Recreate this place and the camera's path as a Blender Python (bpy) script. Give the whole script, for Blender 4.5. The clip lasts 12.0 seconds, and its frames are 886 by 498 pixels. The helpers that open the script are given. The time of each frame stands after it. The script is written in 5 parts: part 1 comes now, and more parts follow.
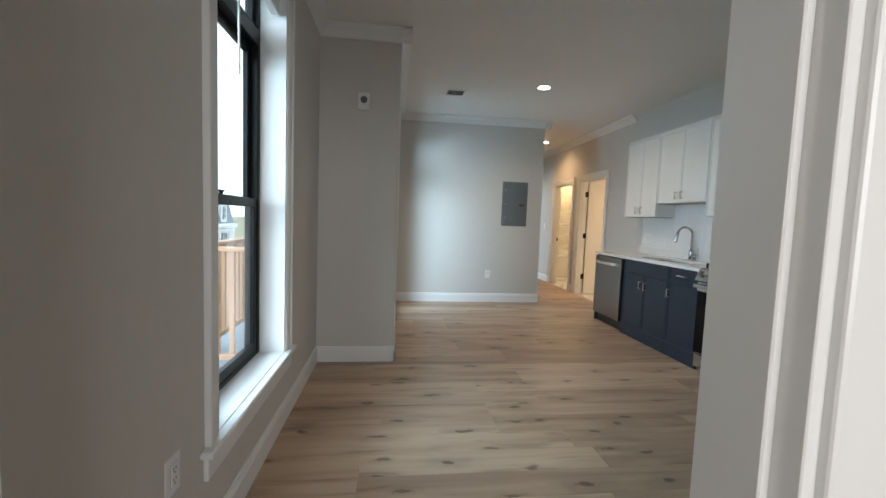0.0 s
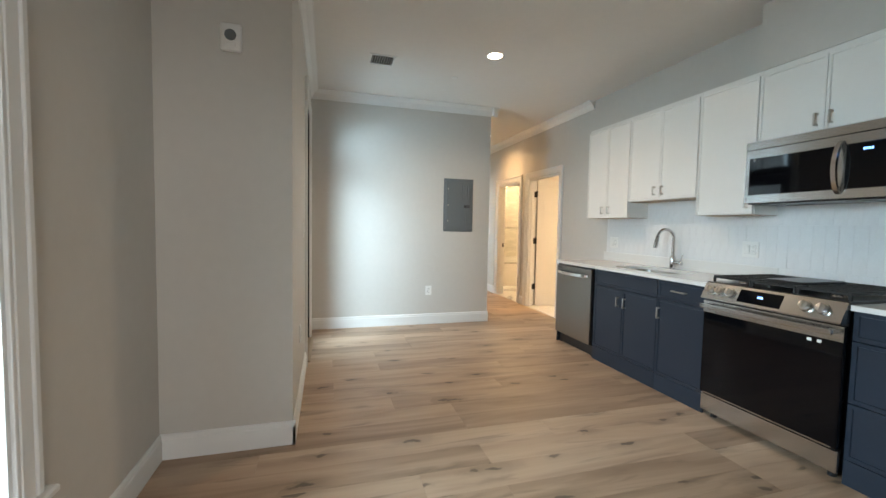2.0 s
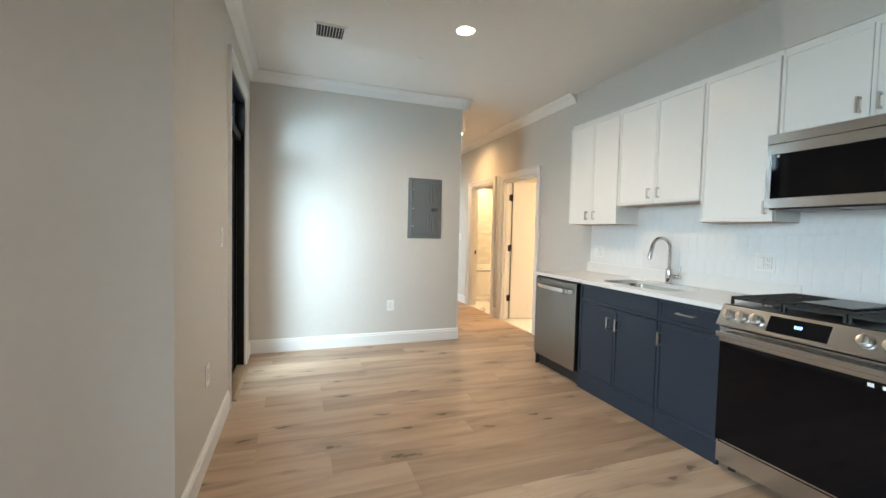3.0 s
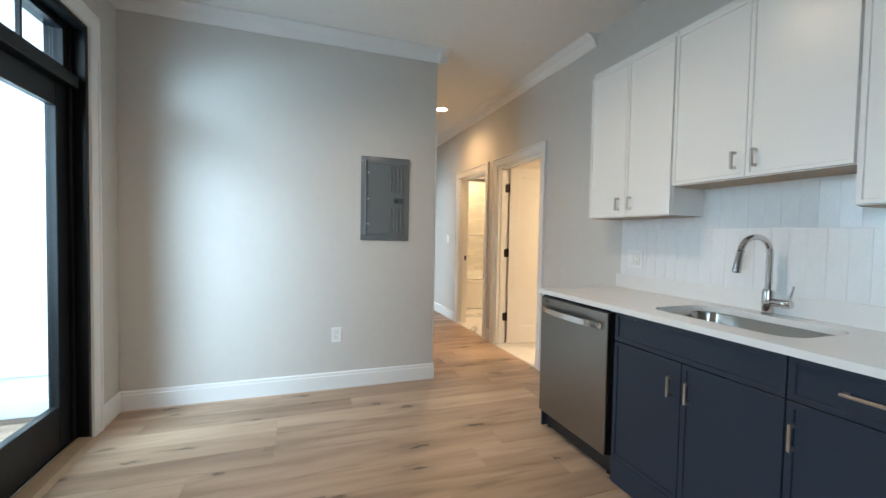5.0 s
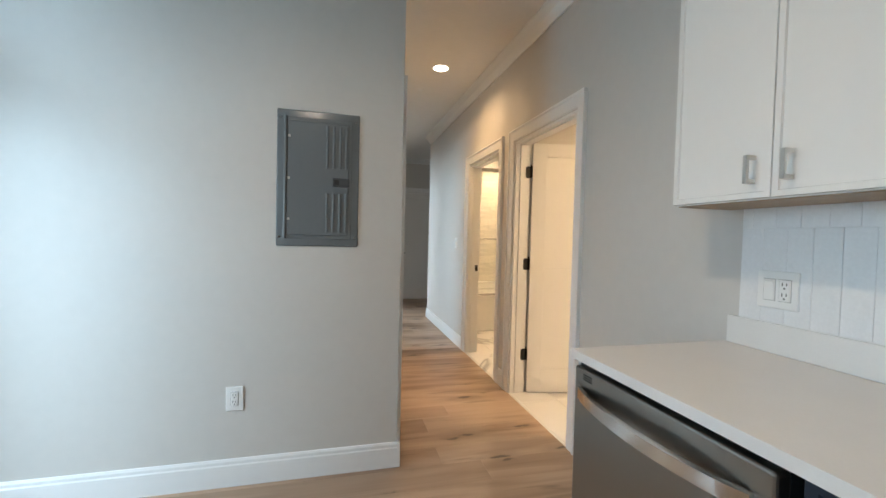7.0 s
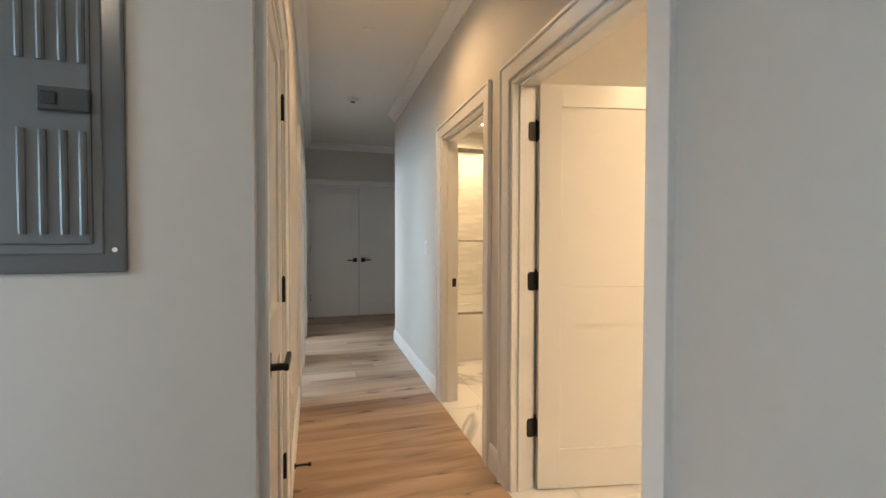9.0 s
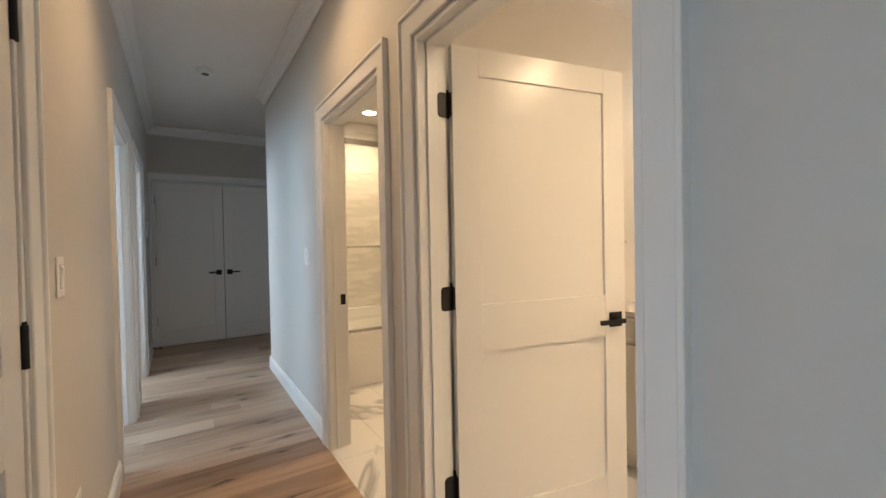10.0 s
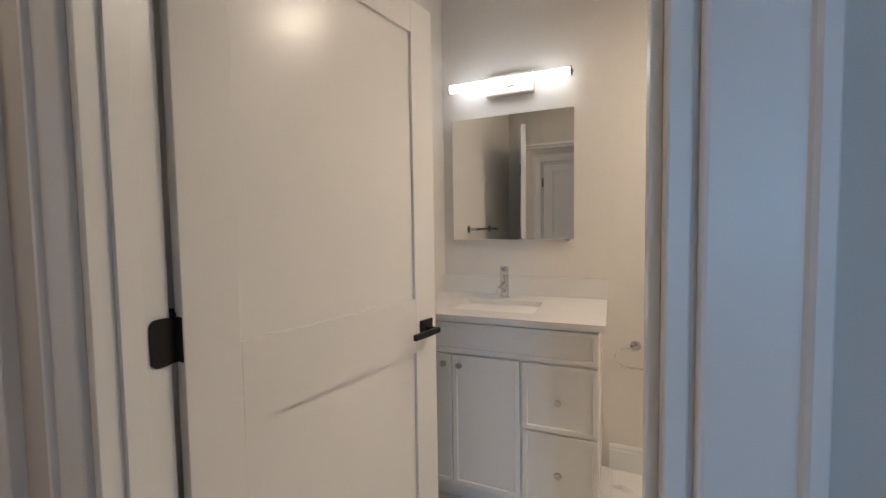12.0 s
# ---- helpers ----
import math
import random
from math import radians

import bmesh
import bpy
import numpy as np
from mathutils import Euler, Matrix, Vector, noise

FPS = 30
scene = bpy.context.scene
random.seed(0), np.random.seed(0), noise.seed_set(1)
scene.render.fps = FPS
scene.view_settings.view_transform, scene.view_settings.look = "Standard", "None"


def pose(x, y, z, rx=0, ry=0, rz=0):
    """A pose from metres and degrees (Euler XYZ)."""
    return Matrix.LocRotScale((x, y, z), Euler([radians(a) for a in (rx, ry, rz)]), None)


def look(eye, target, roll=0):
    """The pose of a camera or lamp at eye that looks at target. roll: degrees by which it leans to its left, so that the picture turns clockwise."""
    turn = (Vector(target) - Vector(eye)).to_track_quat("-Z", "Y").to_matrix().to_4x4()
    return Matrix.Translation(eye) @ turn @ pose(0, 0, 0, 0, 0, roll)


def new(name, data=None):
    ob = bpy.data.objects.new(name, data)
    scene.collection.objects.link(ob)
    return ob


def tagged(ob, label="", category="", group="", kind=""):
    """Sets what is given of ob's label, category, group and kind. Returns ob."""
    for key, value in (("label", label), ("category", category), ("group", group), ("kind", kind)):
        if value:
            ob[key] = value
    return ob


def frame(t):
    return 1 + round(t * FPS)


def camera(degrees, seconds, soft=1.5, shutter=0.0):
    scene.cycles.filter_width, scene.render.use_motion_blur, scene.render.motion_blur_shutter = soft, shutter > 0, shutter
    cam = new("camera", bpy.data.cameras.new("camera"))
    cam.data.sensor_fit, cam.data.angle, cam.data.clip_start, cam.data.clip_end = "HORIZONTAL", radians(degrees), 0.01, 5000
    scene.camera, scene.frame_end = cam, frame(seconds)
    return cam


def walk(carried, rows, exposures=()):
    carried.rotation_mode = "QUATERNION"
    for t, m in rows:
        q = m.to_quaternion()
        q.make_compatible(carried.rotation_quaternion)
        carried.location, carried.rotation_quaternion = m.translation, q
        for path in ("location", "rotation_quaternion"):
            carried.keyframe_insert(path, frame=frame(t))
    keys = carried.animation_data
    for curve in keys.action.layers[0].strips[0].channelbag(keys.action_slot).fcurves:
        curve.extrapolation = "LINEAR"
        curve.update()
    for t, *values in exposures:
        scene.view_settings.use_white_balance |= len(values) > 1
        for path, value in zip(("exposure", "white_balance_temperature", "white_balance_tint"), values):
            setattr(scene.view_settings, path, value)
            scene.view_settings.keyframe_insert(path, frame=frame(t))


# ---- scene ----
cam = camera(95.5, 12.0)
PATH = [
    (0, (0.36, 0.681, 1.264), (0.605, 2.661, 1.118), 2.1),
    (0.5, (0.422, 0.947, 1.285), (0.574, 2.937, 1.153), 2.0),
    (1, (0.403, 1.234, 1.272), (0.665, 3.213, 1.156), 1.7),
    (1.5, (0.422, 1.522, 1.269), (0.857, 3.471, 1.16), 1.2),
    (2, (0.567, 1.789, 1.26), (1.122, 3.707, 1.15), 1.1),
    (2.5, (0.713, 2.053, 1.276), (1.332, 3.952, 1.172), 1.3),
    (3, (0.836, 2.356, 1.283), (1.517, 4.235, 1.197), 1.4),
    (3.2, (0.914, 2.452, 1.3), (1.584, 4.334, 1.202), 1.1),
    (5, (1.555, 3.488, 1.255), (2.222, 5.372, 1.186), 1.1),
    (5.5, (1.815, 3.74, 1.267), (2.425, 5.643, 1.196), 1.3),
    (6, (1.989, 4.017, 1.244), (2.572, 5.929, 1.173), 1.5),
    (6.5, (2.136, 4.311, 1.261), (2.693, 6.231, 1.201), 1.3),
    (7, (2.319, 4.635, 1.26), (2.82, 6.57, 1.204), 1.4),
    (7.2, (2.366, 4.753, 1.258), (2.851, 6.693, 1.209), 1.4),
    (8.8, (2.749, 5.752, 1.265), (3.272, 7.682, 1.225), 0.3),
    (9, (2.78, 5.847, 1.266), (3.368, 7.759, 1.222), 0.1),
    (9.5, (2.83, 6.131, 1.276), (3.672, 7.945, 1.253), -0.4),
    (10, (2.949, 6.341, 1.279), (4.031, 8.023, 1.248), -1.1),
    (10.5, (3.129, 6.509, 1.267), (4.426, 8.031, 1.227), -1.1),
    (11, (3.219, 6.627, 1.274), (4.728, 7.938, 1.193), -1.2),
    (11.5, (3.279, 6.756, 1.275), (4.978, 7.805, 1.185), -1.0),
    (12, (3.303, 6.842, 1.275), (5.144, 7.617, 1.17), -0.9),
]
walk(cam, [(t, look(eye, target, roll)) for t, eye, target, roll in PATH], [(0.0, 0.85, 6300, 10), (0.5, 1.2, 6300, 10), (1.5, 1.15, 6300, 10), (2.2, 1.4, 6800, 10), (3.0, 1.55, 6700, 10), (5.5, 1.1, 6200, 10), (7.0, 1.05, 6200, 10), (9.0, 1.0, 6200, 10), (9.5, 0.88, 6200, 10), (10.2, 0.75, 5600, 10), (11.0, 0.45, 5350, 10), (12.0, 0.18, 4800, 10)])

# ---- world, sun, exposure ----
world = bpy.data.worlds.new("overcast")
scene.world = world
world.use_nodes = True
wn = world.node_tree
sky = wn.nodes.new("ShaderNodeTexSky")
sky.sky_type, sky.sun_disc = "NISHITA", False
sky.sun_elevation, sky.sun_rotation, sky.dust_density = radians(38), radians(250), 3.0
cloud = wn.nodes.new("ShaderNodeMixRGB")
cloud.inputs[0].default_value = 0.72
cloud.inputs[2].default_value = (48.0, 54.0, 60.0, 1)
wn.links.new(sky.outputs[0], cloud.inputs[1])
wn.links.new(cloud.outputs[0], wn.nodes["Background"].inputs[0])
wn.nodes["Background"].inputs[1].default_value = 0.05

sun = new("sun", bpy.data.lights.new("sun", "SUN"))
sun.data.energy, sun.data.angle, sun.data.color = 1.0, radians(65), (0.92, 0.97, 1.0)
sun.matrix_world = look((-16, -9, 8), (0, 4, 1))


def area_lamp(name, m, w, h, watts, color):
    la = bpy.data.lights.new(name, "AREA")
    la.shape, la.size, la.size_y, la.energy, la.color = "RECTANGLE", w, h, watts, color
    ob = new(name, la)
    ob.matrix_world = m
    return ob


def spot_lamp(name, x, y, z, watts, color, degrees=150, radius=0.05):
    la = bpy.data.lights.new(name, "SPOT")
    la.energy, la.color, la.spot_size, la.spot_blend, la.shadow_soft_size = watts, color, radians(degrees), 0.9, radius
    ob = new(name, la)
    ob.matrix_world = pose(x, y, z)
    return ob


DAY = (0.59, 0.83, 1.0)
WARM = (1.0, 0.61, 0.28)
# next two: unseen area lamps outside, added to the sky's light through window and door
area_lamp("window_daylight", look((-4.2, 1.8, 2.4), (1.6, 3.4, 1.0)), 3.6, 3.0, 430, DAY)
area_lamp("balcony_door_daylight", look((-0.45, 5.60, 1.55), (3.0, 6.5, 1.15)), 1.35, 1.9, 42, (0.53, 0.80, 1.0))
area_lamp("bedroom_daylight", look((0.7, 9.6, 1.5), (3, 9.6, 1.2)), 1.2, 1.4, 26, DAY)
area_lamp("second_bedroom_daylight", look((0.7, 10.9, 1.5), (3, 10.9, 1.2)), 1.0, 1.4, 42, (0.75, 0.89, 1.0))
# added fill in the unseen entry room, brightens the pier and left wall
area_lamp("entry_room_fill", look((0.95, -1.95, 1.6), (0.1, 3.8, 1.25)), 1.6, 1.5, 33, (0.96, 0.96, 0.96))
spot_lamp("kitchen_lamp", 2.03, 5.265, 2.805, 40, (1.0, 0.77, 0.54), 158)
spot_lamp("hall_lamp", 3.20, 8.28, 2.805, 31, WARM, 150)
spot_lamp("shower_lamp", 4.55, 10.15, 2.585, 48, (1.0, 0.68, 0.36))
spot_lamp("bathroom_lamp", 4.6, 8.8, 2.585, 40, (1.0, 0.66, 0.34), 168)
spot_lamp("vanity_room_lamp", 4.75, 6.12, 2.585, 96, (1.0, 0.68, 0.37), 174, 0.08)

# ---- materials ----


def material(name, color, rough=0.5, metal=0.0, noise_scale=0.0, amount=0.06, bump=0.0, bump_scale=200.0, coat=0.0, rough_var=0.0):
    m = bpy.data.materials.new(name)
    m.use_nodes = True
    nt = m.node_tree
    b = nt.nodes["Principled BSDF"]
    b.inputs["Base Color"].default_value = (*color, 1)
    b.inputs["Roughness"].default_value = rough
    b.inputs["Metallic"].default_value = metal
    if coat:
        b.inputs["Coat Weight"].default_value = coat
        b.inputs["Coat Roughness"].default_value = 0.08
    tc = nt.nodes.new("ShaderNodeTexCoord")
    if noise_scale:
        n1, n2 = nt.nodes.new("ShaderNodeTexNoise"), nt.nodes.new("ShaderNodeTexNoise")
        n1.inputs["Scale"].default_value, n2.inputs["Scale"].default_value = noise_scale, noise_scale * 14
        n1.inputs["Detail"].default_value = n2.inputs["Detail"].default_value = 4
        ad = nt.nodes.new("ShaderNodeMath")
        ad.operation = "ADD"
        ramp = nt.nodes.new("ShaderNodeMapRange")
        ramp.inputs[1].default_value, ramp.inputs[2].default_value = 0.6, 1.4
        ramp.inputs[3].default_value, ramp.inputs[4].default_value = 1 - amount, 1 + amount
        mul = nt.nodes.new("ShaderNodeVectorMath")
        mul.operation = "SCALE"
        mul.inputs[0].default_value = color
        for n in (n1, n2):
            nt.links.new(tc.outputs["Object"], n.inputs["Vector"])
        nt.links.new(n1.outputs[0], ad.inputs[0])
        nt.links.new(n2.outputs[0], ad.inputs[1])
        nt.links.new(ad.outputs[0], ramp.inputs[0])
        nt.links.new(ramp.outputs[0], mul.inputs["Scale"])
        nt.links.new(mul.outputs[0], b.inputs["Base Color"])
        if rough_var:
            rr = nt.nodes.new("ShaderNodeMapRange")
            rr.inputs[1].default_value, rr.inputs[2].default_value = 0.7, 1.3
            rr.inputs[3].default_value, rr.inputs[4].default_value = rough - rough_var, rough + rough_var
            nt.links.new(ad.outputs[0], rr.inputs[0])
            nt.links.new(rr.outputs[0], b.inputs["Roughness"])
    if bump:
        nb, bu = nt.nodes.new("ShaderNodeTexNoise"), nt.nodes.new("ShaderNodeBump")
        nb.inputs["Scale"].default_value, nb.inputs["Detail"].default_value = bump_scale, 3
        bu.inputs["Strength"].default_value, bu.inputs["Distance"].default_value = bump, 0.002
        nt.links.new(tc.outputs["Object"], nb.inputs["Vector"])
        nt.links.new(nb.outputs[0], bu.inputs["Height"])
        nt.links.new(bu.outputs[0], b.inputs["Normal"])
    return m


def glow(name, color, strength):
    m = bpy.data.materials.new(name)
    m.use_nodes = True
    b = m.node_tree.nodes["Principled BSDF"]
    b.inputs["Base Color"].default_value = (0.9, 0.9, 0.88, 1)
    b.inputs["Emission Color"].default_value = (*color, 1)
    b.inputs["Emission Strength"].default_value = strength
    return m


def glass(name, tint=(0.97, 0.99, 0.99), gloss=0.9):
    m = bpy.data.materials.new(name)
    m.use_nodes = True
    nt = m.node_tree
    nt.nodes.remove(nt.nodes["Principled BSDF"])
    tr, gl, fr, mix = (nt.nodes.new("ShaderNode" + k) for k in ("BsdfTransparent", "BsdfGlossy", "LayerWeight", "MixShader"))
    tr.inputs[0].default_value = (*tint, 1)
    gl.inputs["Roughness"].default_value = 0.01
    gl.inputs[0].default_value = (gloss, gloss, gloss, 1)
    fr.inputs[0].default_value = 0.5
    pw, ma = nt.nodes.new("ShaderNodeMath"), nt.nodes.new("ShaderNodeMath")
    pw.operation, ma.operation = "POWER", "MULTIPLY_ADD"
    pw.inputs[1].default_value, ma.inputs[1].default_value, ma.inputs[2].default_value = 5.0, 0.9, 0.03
    nt.links.new(fr.outputs["Facing"], pw.inputs[0])
    nt.links.new(pw.outputs[0], ma.inputs[0])
    nt.links.new(ma.outputs[0], mix.inputs[0])
    nt.links.new(tr.outputs[0], mix.inputs[1])
    nt.links.new(gl.outputs[0], mix.inputs[2])
    nt.links.new(mix.outputs[0], nt.nodes["Material Output"].inputs[0])
    return m


def oak(name):
    """Pale oiled oak: grain along x, soft dark streaks and small knots, a tone of its own for each plank."""
    m = bpy.data.materials.new(name)
    m.use_nodes = True
    nt = m.node_tree
    N, L = nt.nodes.new, nt.links.new
    b = nt.nodes["Principled BSDF"]
    tc, info = N("ShaderNodeTexCoord"), N("ShaderNodeObjectInfo")
    off = N("ShaderNodeVectorMath")
    off.operation = "MULTIPLY_ADD"
    off.inputs[1].default_value = (1, 1, 1)
    rnd = N("ShaderNodeCombineXYZ")
    rm = N("ShaderNodeMath")
    rm.operation = "MULTIPLY"
    rm.inputs[1].default_value = 57.0
    L(info.outputs["Random"], rm.inputs[0])
    for k in range(3):
        L(rm.outputs[0], rnd.inputs[k])
    L(tc.outputs["Object"], off.inputs[0])
    L(rnd.outputs[0], off.inputs[2])

    def stretched(sx, sy, detail, rough=0.55, distort=0.0):
        mp, nz = N("ShaderNodeMapping"), N("ShaderNodeTexNoise")
        mp.inputs["Scale"].default_value = (sx, sy, 8)
        nz.inputs["Scale"].default_value, nz.inputs["Detail"].default_value = 1.0, detail
        nz.inputs["Roughness"].default_value, nz.inputs["Distortion"].default_value = rough, distort
        L(off.outputs[0], mp.inputs[0])
        L(mp.outputs[0], nz.inputs["Vector"])
        return nz.outputs[0]

    grain = stretched(3.0, 70.0, 5, 0.65)
    band = stretched(0.7, 7.0, 3, 0.55, 0.9)
    streak = stretched(1.5, 12.0, 4, 0.5, 1.0)
    tone = N("ShaderNodeValToRGB")
    tone.color_ramp.elements[0].position, tone.color_ramp.elements[0].color = 0.0, (0.255, 0.166, 0.110, 1)
    tone.color_ramp.elements[1].position, tone.color_ramp.elements[1].color = 1.0, (0.575, 0.425, 0.308, 1)
    e = tone.color_ramp.elements.new(0.5)
    e.color = (0.435, 0.305, 0.209, 1)

    def math_node(op, a, b, c=0.0):
        n = N("ShaderNodeMath")
        n.operation = op
        for k, v in enumerate((a, b, c)):
            if isinstance(v, (int, float)):
                n.inputs[k].default_value = v
            else:
                L(v, n.inputs[k])
        return n.outputs[0]

    def ranged(v, lo, hi, a, b, smooth=True):
        n = N("ShaderNodeMapRange")
        n.interpolation_type = "SMOOTHSTEP" if smooth else "LINEAR"
        for k, q in enumerate((lo, hi, a, b)):
            n.inputs[k + 1].default_value = q
        L(v, n.inputs[0])
        return n.outputs[0]

    L(math_node("MULTIPLY_ADD", info.outputs["Random"], 0.56, math_node("MULTIPLY_ADD", band, 1.35, -0.44)), tone.inputs[0])

    # knots: warped cells, a dark core, a wide soft halo drawn out along the grain; only some cells carry one
    warp = N("ShaderNodeTexNoise")
    warp.inputs["Scale"].default_value, warp.inputs["Detail"].default_value = 13.0, 4
    L(off.outputs[0], warp.inputs["Vector"])
    shift = N("ShaderNodeVectorMath")
    shift.operation = "MULTIPLY_ADD"
    shift.inputs[1].default_value = (0.16, 0.06, 0.0)
    L(warp.outputs["Color"], shift.inputs[0])
    L(off.outputs[0], shift.inputs[2])

    def knots(sx, sy, share, core, halo, dark, dim):
        mp, vor, sep = N("ShaderNodeMapping"), N("ShaderNodeTexVoronoi"), N("ShaderNodeSeparateColor")
        mp.inputs["Scale"].default_value = (sx, sy, 1)
        vor.inputs["Scale"].default_value = 1.0
        vor.voronoi_dimensions = "2D"
        L(shift.outputs[0], mp.inputs[0])
        L(mp.outputs[0], vor.inputs["Vector"])
        L(vor.outputs["Color"], sep.inputs[0])
        has = math_node("LESS_THAN", sep.outputs[0], share)
        k = math_node("MULTIPLY", ranged(vor.outputs["Distance"], core * 0.45, core, dark, 0.0), has)
        h = math_node("MULTIPLY", ranged(vor.outputs["Distance"], core * 0.7, halo, dim, 0.0), has)
        return math_node("MULTIPLY", math_node("SUBTRACT", 1.0, k), math_node("SUBTRACT", 1.0, h))

    mults = ranged(grain, 0.3, 0.7, 0.965, 1.03, False)
    for o in (ranged(streak, 0.55, 0.74, 1.0, 0.66), knots(2.1, 6.0, 0.24, 0.125, 0.50, 0.62, 0.20), knots(4.0, 11.0, 0.055, 0.19, 0.42, 0.52, 0.14)):
        mults = math_node("MULTIPLY", mults, o)
    sc = N("ShaderNodeVectorMath")
    sc.operation = "SCALE"
    L(tone.outputs[0], sc.inputs[0])
    L(mults, sc.inputs["Scale"])
    L(sc.outputs[0], b.inputs["Base Color"])
    L(ranged(grain, 0.0, 1.0, 0.33, 0.50, False), b.inputs["Roughness"])
    bu = N("ShaderNodeBump")
    bu.inputs["Strength"].default_value, bu.inputs["Distance"].default_value = 0.08, 0.002
    L(grain, bu.inputs["Height"])
    L(bu.outputs[0], b.inputs["Normal"])
    return m


def marble(name, base, vein, scale, stretch=(1, 1, 1), rough=0.15, lo=0.47, hi=0.52, amount=0.8):
    m = bpy.data.materials.new(name)
    m.use_nodes = True
    nt = m.node_tree
    N, L = nt.nodes.new, nt.links.new
    b = nt.nodes["Principled BSDF"]
    tc, mp, nz, ramp, mix = N("ShaderNodeTexCoord"), N("ShaderNodeMapping"), N("ShaderNodeTexNoise"), N("ShaderNodeValToRGB"), N("ShaderNodeMixRGB")
    mp.inputs["Scale"].default_value = stretch
    nz.inputs["Scale"].default_value, nz.inputs["Detail"].default_value, nz.inputs["Distortion"].default_value = scale, 6, 1.4
    els = ramp.color_ramp.elements
    els[0].position, els[0].color = lo - 0.012, (0, 0, 0, 1)
    els[1].position, els[1].color = hi + 0.012, (0, 0, 0, 1)
    els.new((lo + hi) / 2).color = (amount, amount, amount, 1)
    mix.inputs[1].default_value, mix.inputs[2].default_value = (*base, 1), (*vein, 1)
    L(tc.outputs["Object"], mp.inputs[0])
    L(mp.outputs[0], nz.inputs["Vector"])
    L(nz.outputs[0], ramp.inputs[0])
    L(ramp.outputs[0], mix.inputs[0])
    L(mix.outputs[0], b.inputs["Base Color"])
    b.inputs["Roughness"].default_value = rough
    return m


def brushed(name, color, rough, along=(2, 2, 160)):
    m = material(name, color, rough, 1.0)
    nt = m.node_tree
    b = nt.nodes["Principled BSDF"]
    tc, mp, nz, rr = (nt.nodes.new("ShaderNode" + k) for k in ("TexCoord", "Mapping", "TexNoise", "MapRange"))
    mp.inputs["Scale"].default_value = along
    nz.inputs["Scale"].default_value, nz.inputs["Detail"].default_value = 3.0, 3
    rr.inputs[3].default_value, rr.inputs[4].default_value = rough - 0.03, rough + 0.05
    nt.links.new(tc.outputs["Object"], mp.inputs[0])
    nt.links.new(mp.outputs[0], nz.inputs["Vector"])
    nt.links.new(nz.outputs[0], rr.inputs[0])
    nt.links.new(rr.outputs[0], b.inputs["Roughness"])
    return m


WALL = material("greige_wall_paint", (0.60, 0.575, 0.535), 0.62, 0, 1.3, 0.025, 0.10, 320)
CEIL = material("ceiling_paint", (0.79, 0.775, 0.745), 0.75, 0, 1.1, 0.02, 0.08, 260)
TRIM = material("white_trim_paint", (0.80, 0.80, 0.785), 0.32, 0, 2.5, 0.008)
DOORP = material("white_door_paint", (0.80, 0.79, 0.765), 0.26, 0, 2.0, 0.008)
OAK = oak("pale_oak_plank")
SUB = material("subfloor", (0.12, 0.085, 0.055), 0.9, 0, 8, 0.1)
BLACK = material("black_window_paint", (0.006, 0.007, 0.008), 0.36, 0, 5, 0.1, 0.03, 120)
HARD = material("matte_black_hardware", (0.012, 0.012, 0.012), 0.42, 0, 30, 0.1)
for sm, sl in ((BLACK, 0.22), (HARD, 0.3)):
    sm.node_tree.nodes["Principled BSDF"].inputs["Specular IOR Level"].default_value = sl
GLASS = glass("clear_glass", (0.98, 0.99, 0.99))
# clear panes; the tint darkens the bright outdoors as seen from inside
WGLASS = glass("dimmed_window_glass", (0.80, 0.84, 0.85))
UPPER = material("white_cabinet_paint", (0.84, 0.825, 0.79), 0.27, 0, 2.5, 0.01)
NAVY = material("navy_cabinet_paint", (0.022, 0.030, 0.045), 0.36, 0, 3, 0.08, 0.04, 140)
NAVY.node_tree.nodes["Principled BSDF"].inputs["Specular IOR Level"].default_value = 0.32
STEEL = brushed("brushed_steel", (0.54, 0.53, 0.515), 0.22)
DWST = brushed("dark_steel", (0.30, 0.288, 0.27), 0.30)
SINKST = brushed("sink_steel", (0.50, 0.475, 0.44), 0.17, (40, 40, 2))
CHROME = material("chrome", (0.66, 0.66, 0.67), 0.06, 1.0)
NICKEL = material("brushed_nickel", (0.58, 0.55, 0.51), 0.28, 1.0)
QUARTZ = material("white_quartz", (0.76, 0.745, 0.72), 0.16, 0, 9, 0.02)
TILE = material("glazed_tile", (0.78, 0.785, 0.785), 0.10, 0, 9, 0.05, 0.55, 11)
GROUT = material("grout", (0.76, 0.76, 0.75), 0.85, 0, 60, 0.05)
BGLASS = material("black_glass", (0.003, 0.003, 0.004), 0.05)
BGLASS.node_tree.nodes["Principled BSDF"].inputs["IOR"].default_value = 1.31
BPLAS = material("black_enamel", (0.012, 0.012, 0.013), 0.3, 0, 20, 0.1)
IRON = material("cast_iron", (0.014, 0.014, 0.014), 0.6, 0, 60, 0.15, 0.2, 200)
PLAST = material("white_plastic", (0.80, 0.80, 0.78), 0.35)
SEAM = material("shadow_line_plastic", (0.30, 0.30, 0.29), 0.6)
# near-black: paints the shade in slots, vent and closet; also small dark parts
DARKGAP = material("dark_slot", (0.02, 0.02, 0.02), 0.6)
GREYP = material("grey_enamel_steel", (0.150, 0.165, 0.172), 0.27, 0, 4, 0.03)
GREYD = material("dark_grey_latch", (0.05, 0.055, 0.06), 0.4)
MARB = marble("marble_floor_tile", (0.80, 0.79, 0.77), (0.36, 0.36, 0.37), 0.55, rough=0.18, lo=0.495, hi=0.505, amount=0.85)
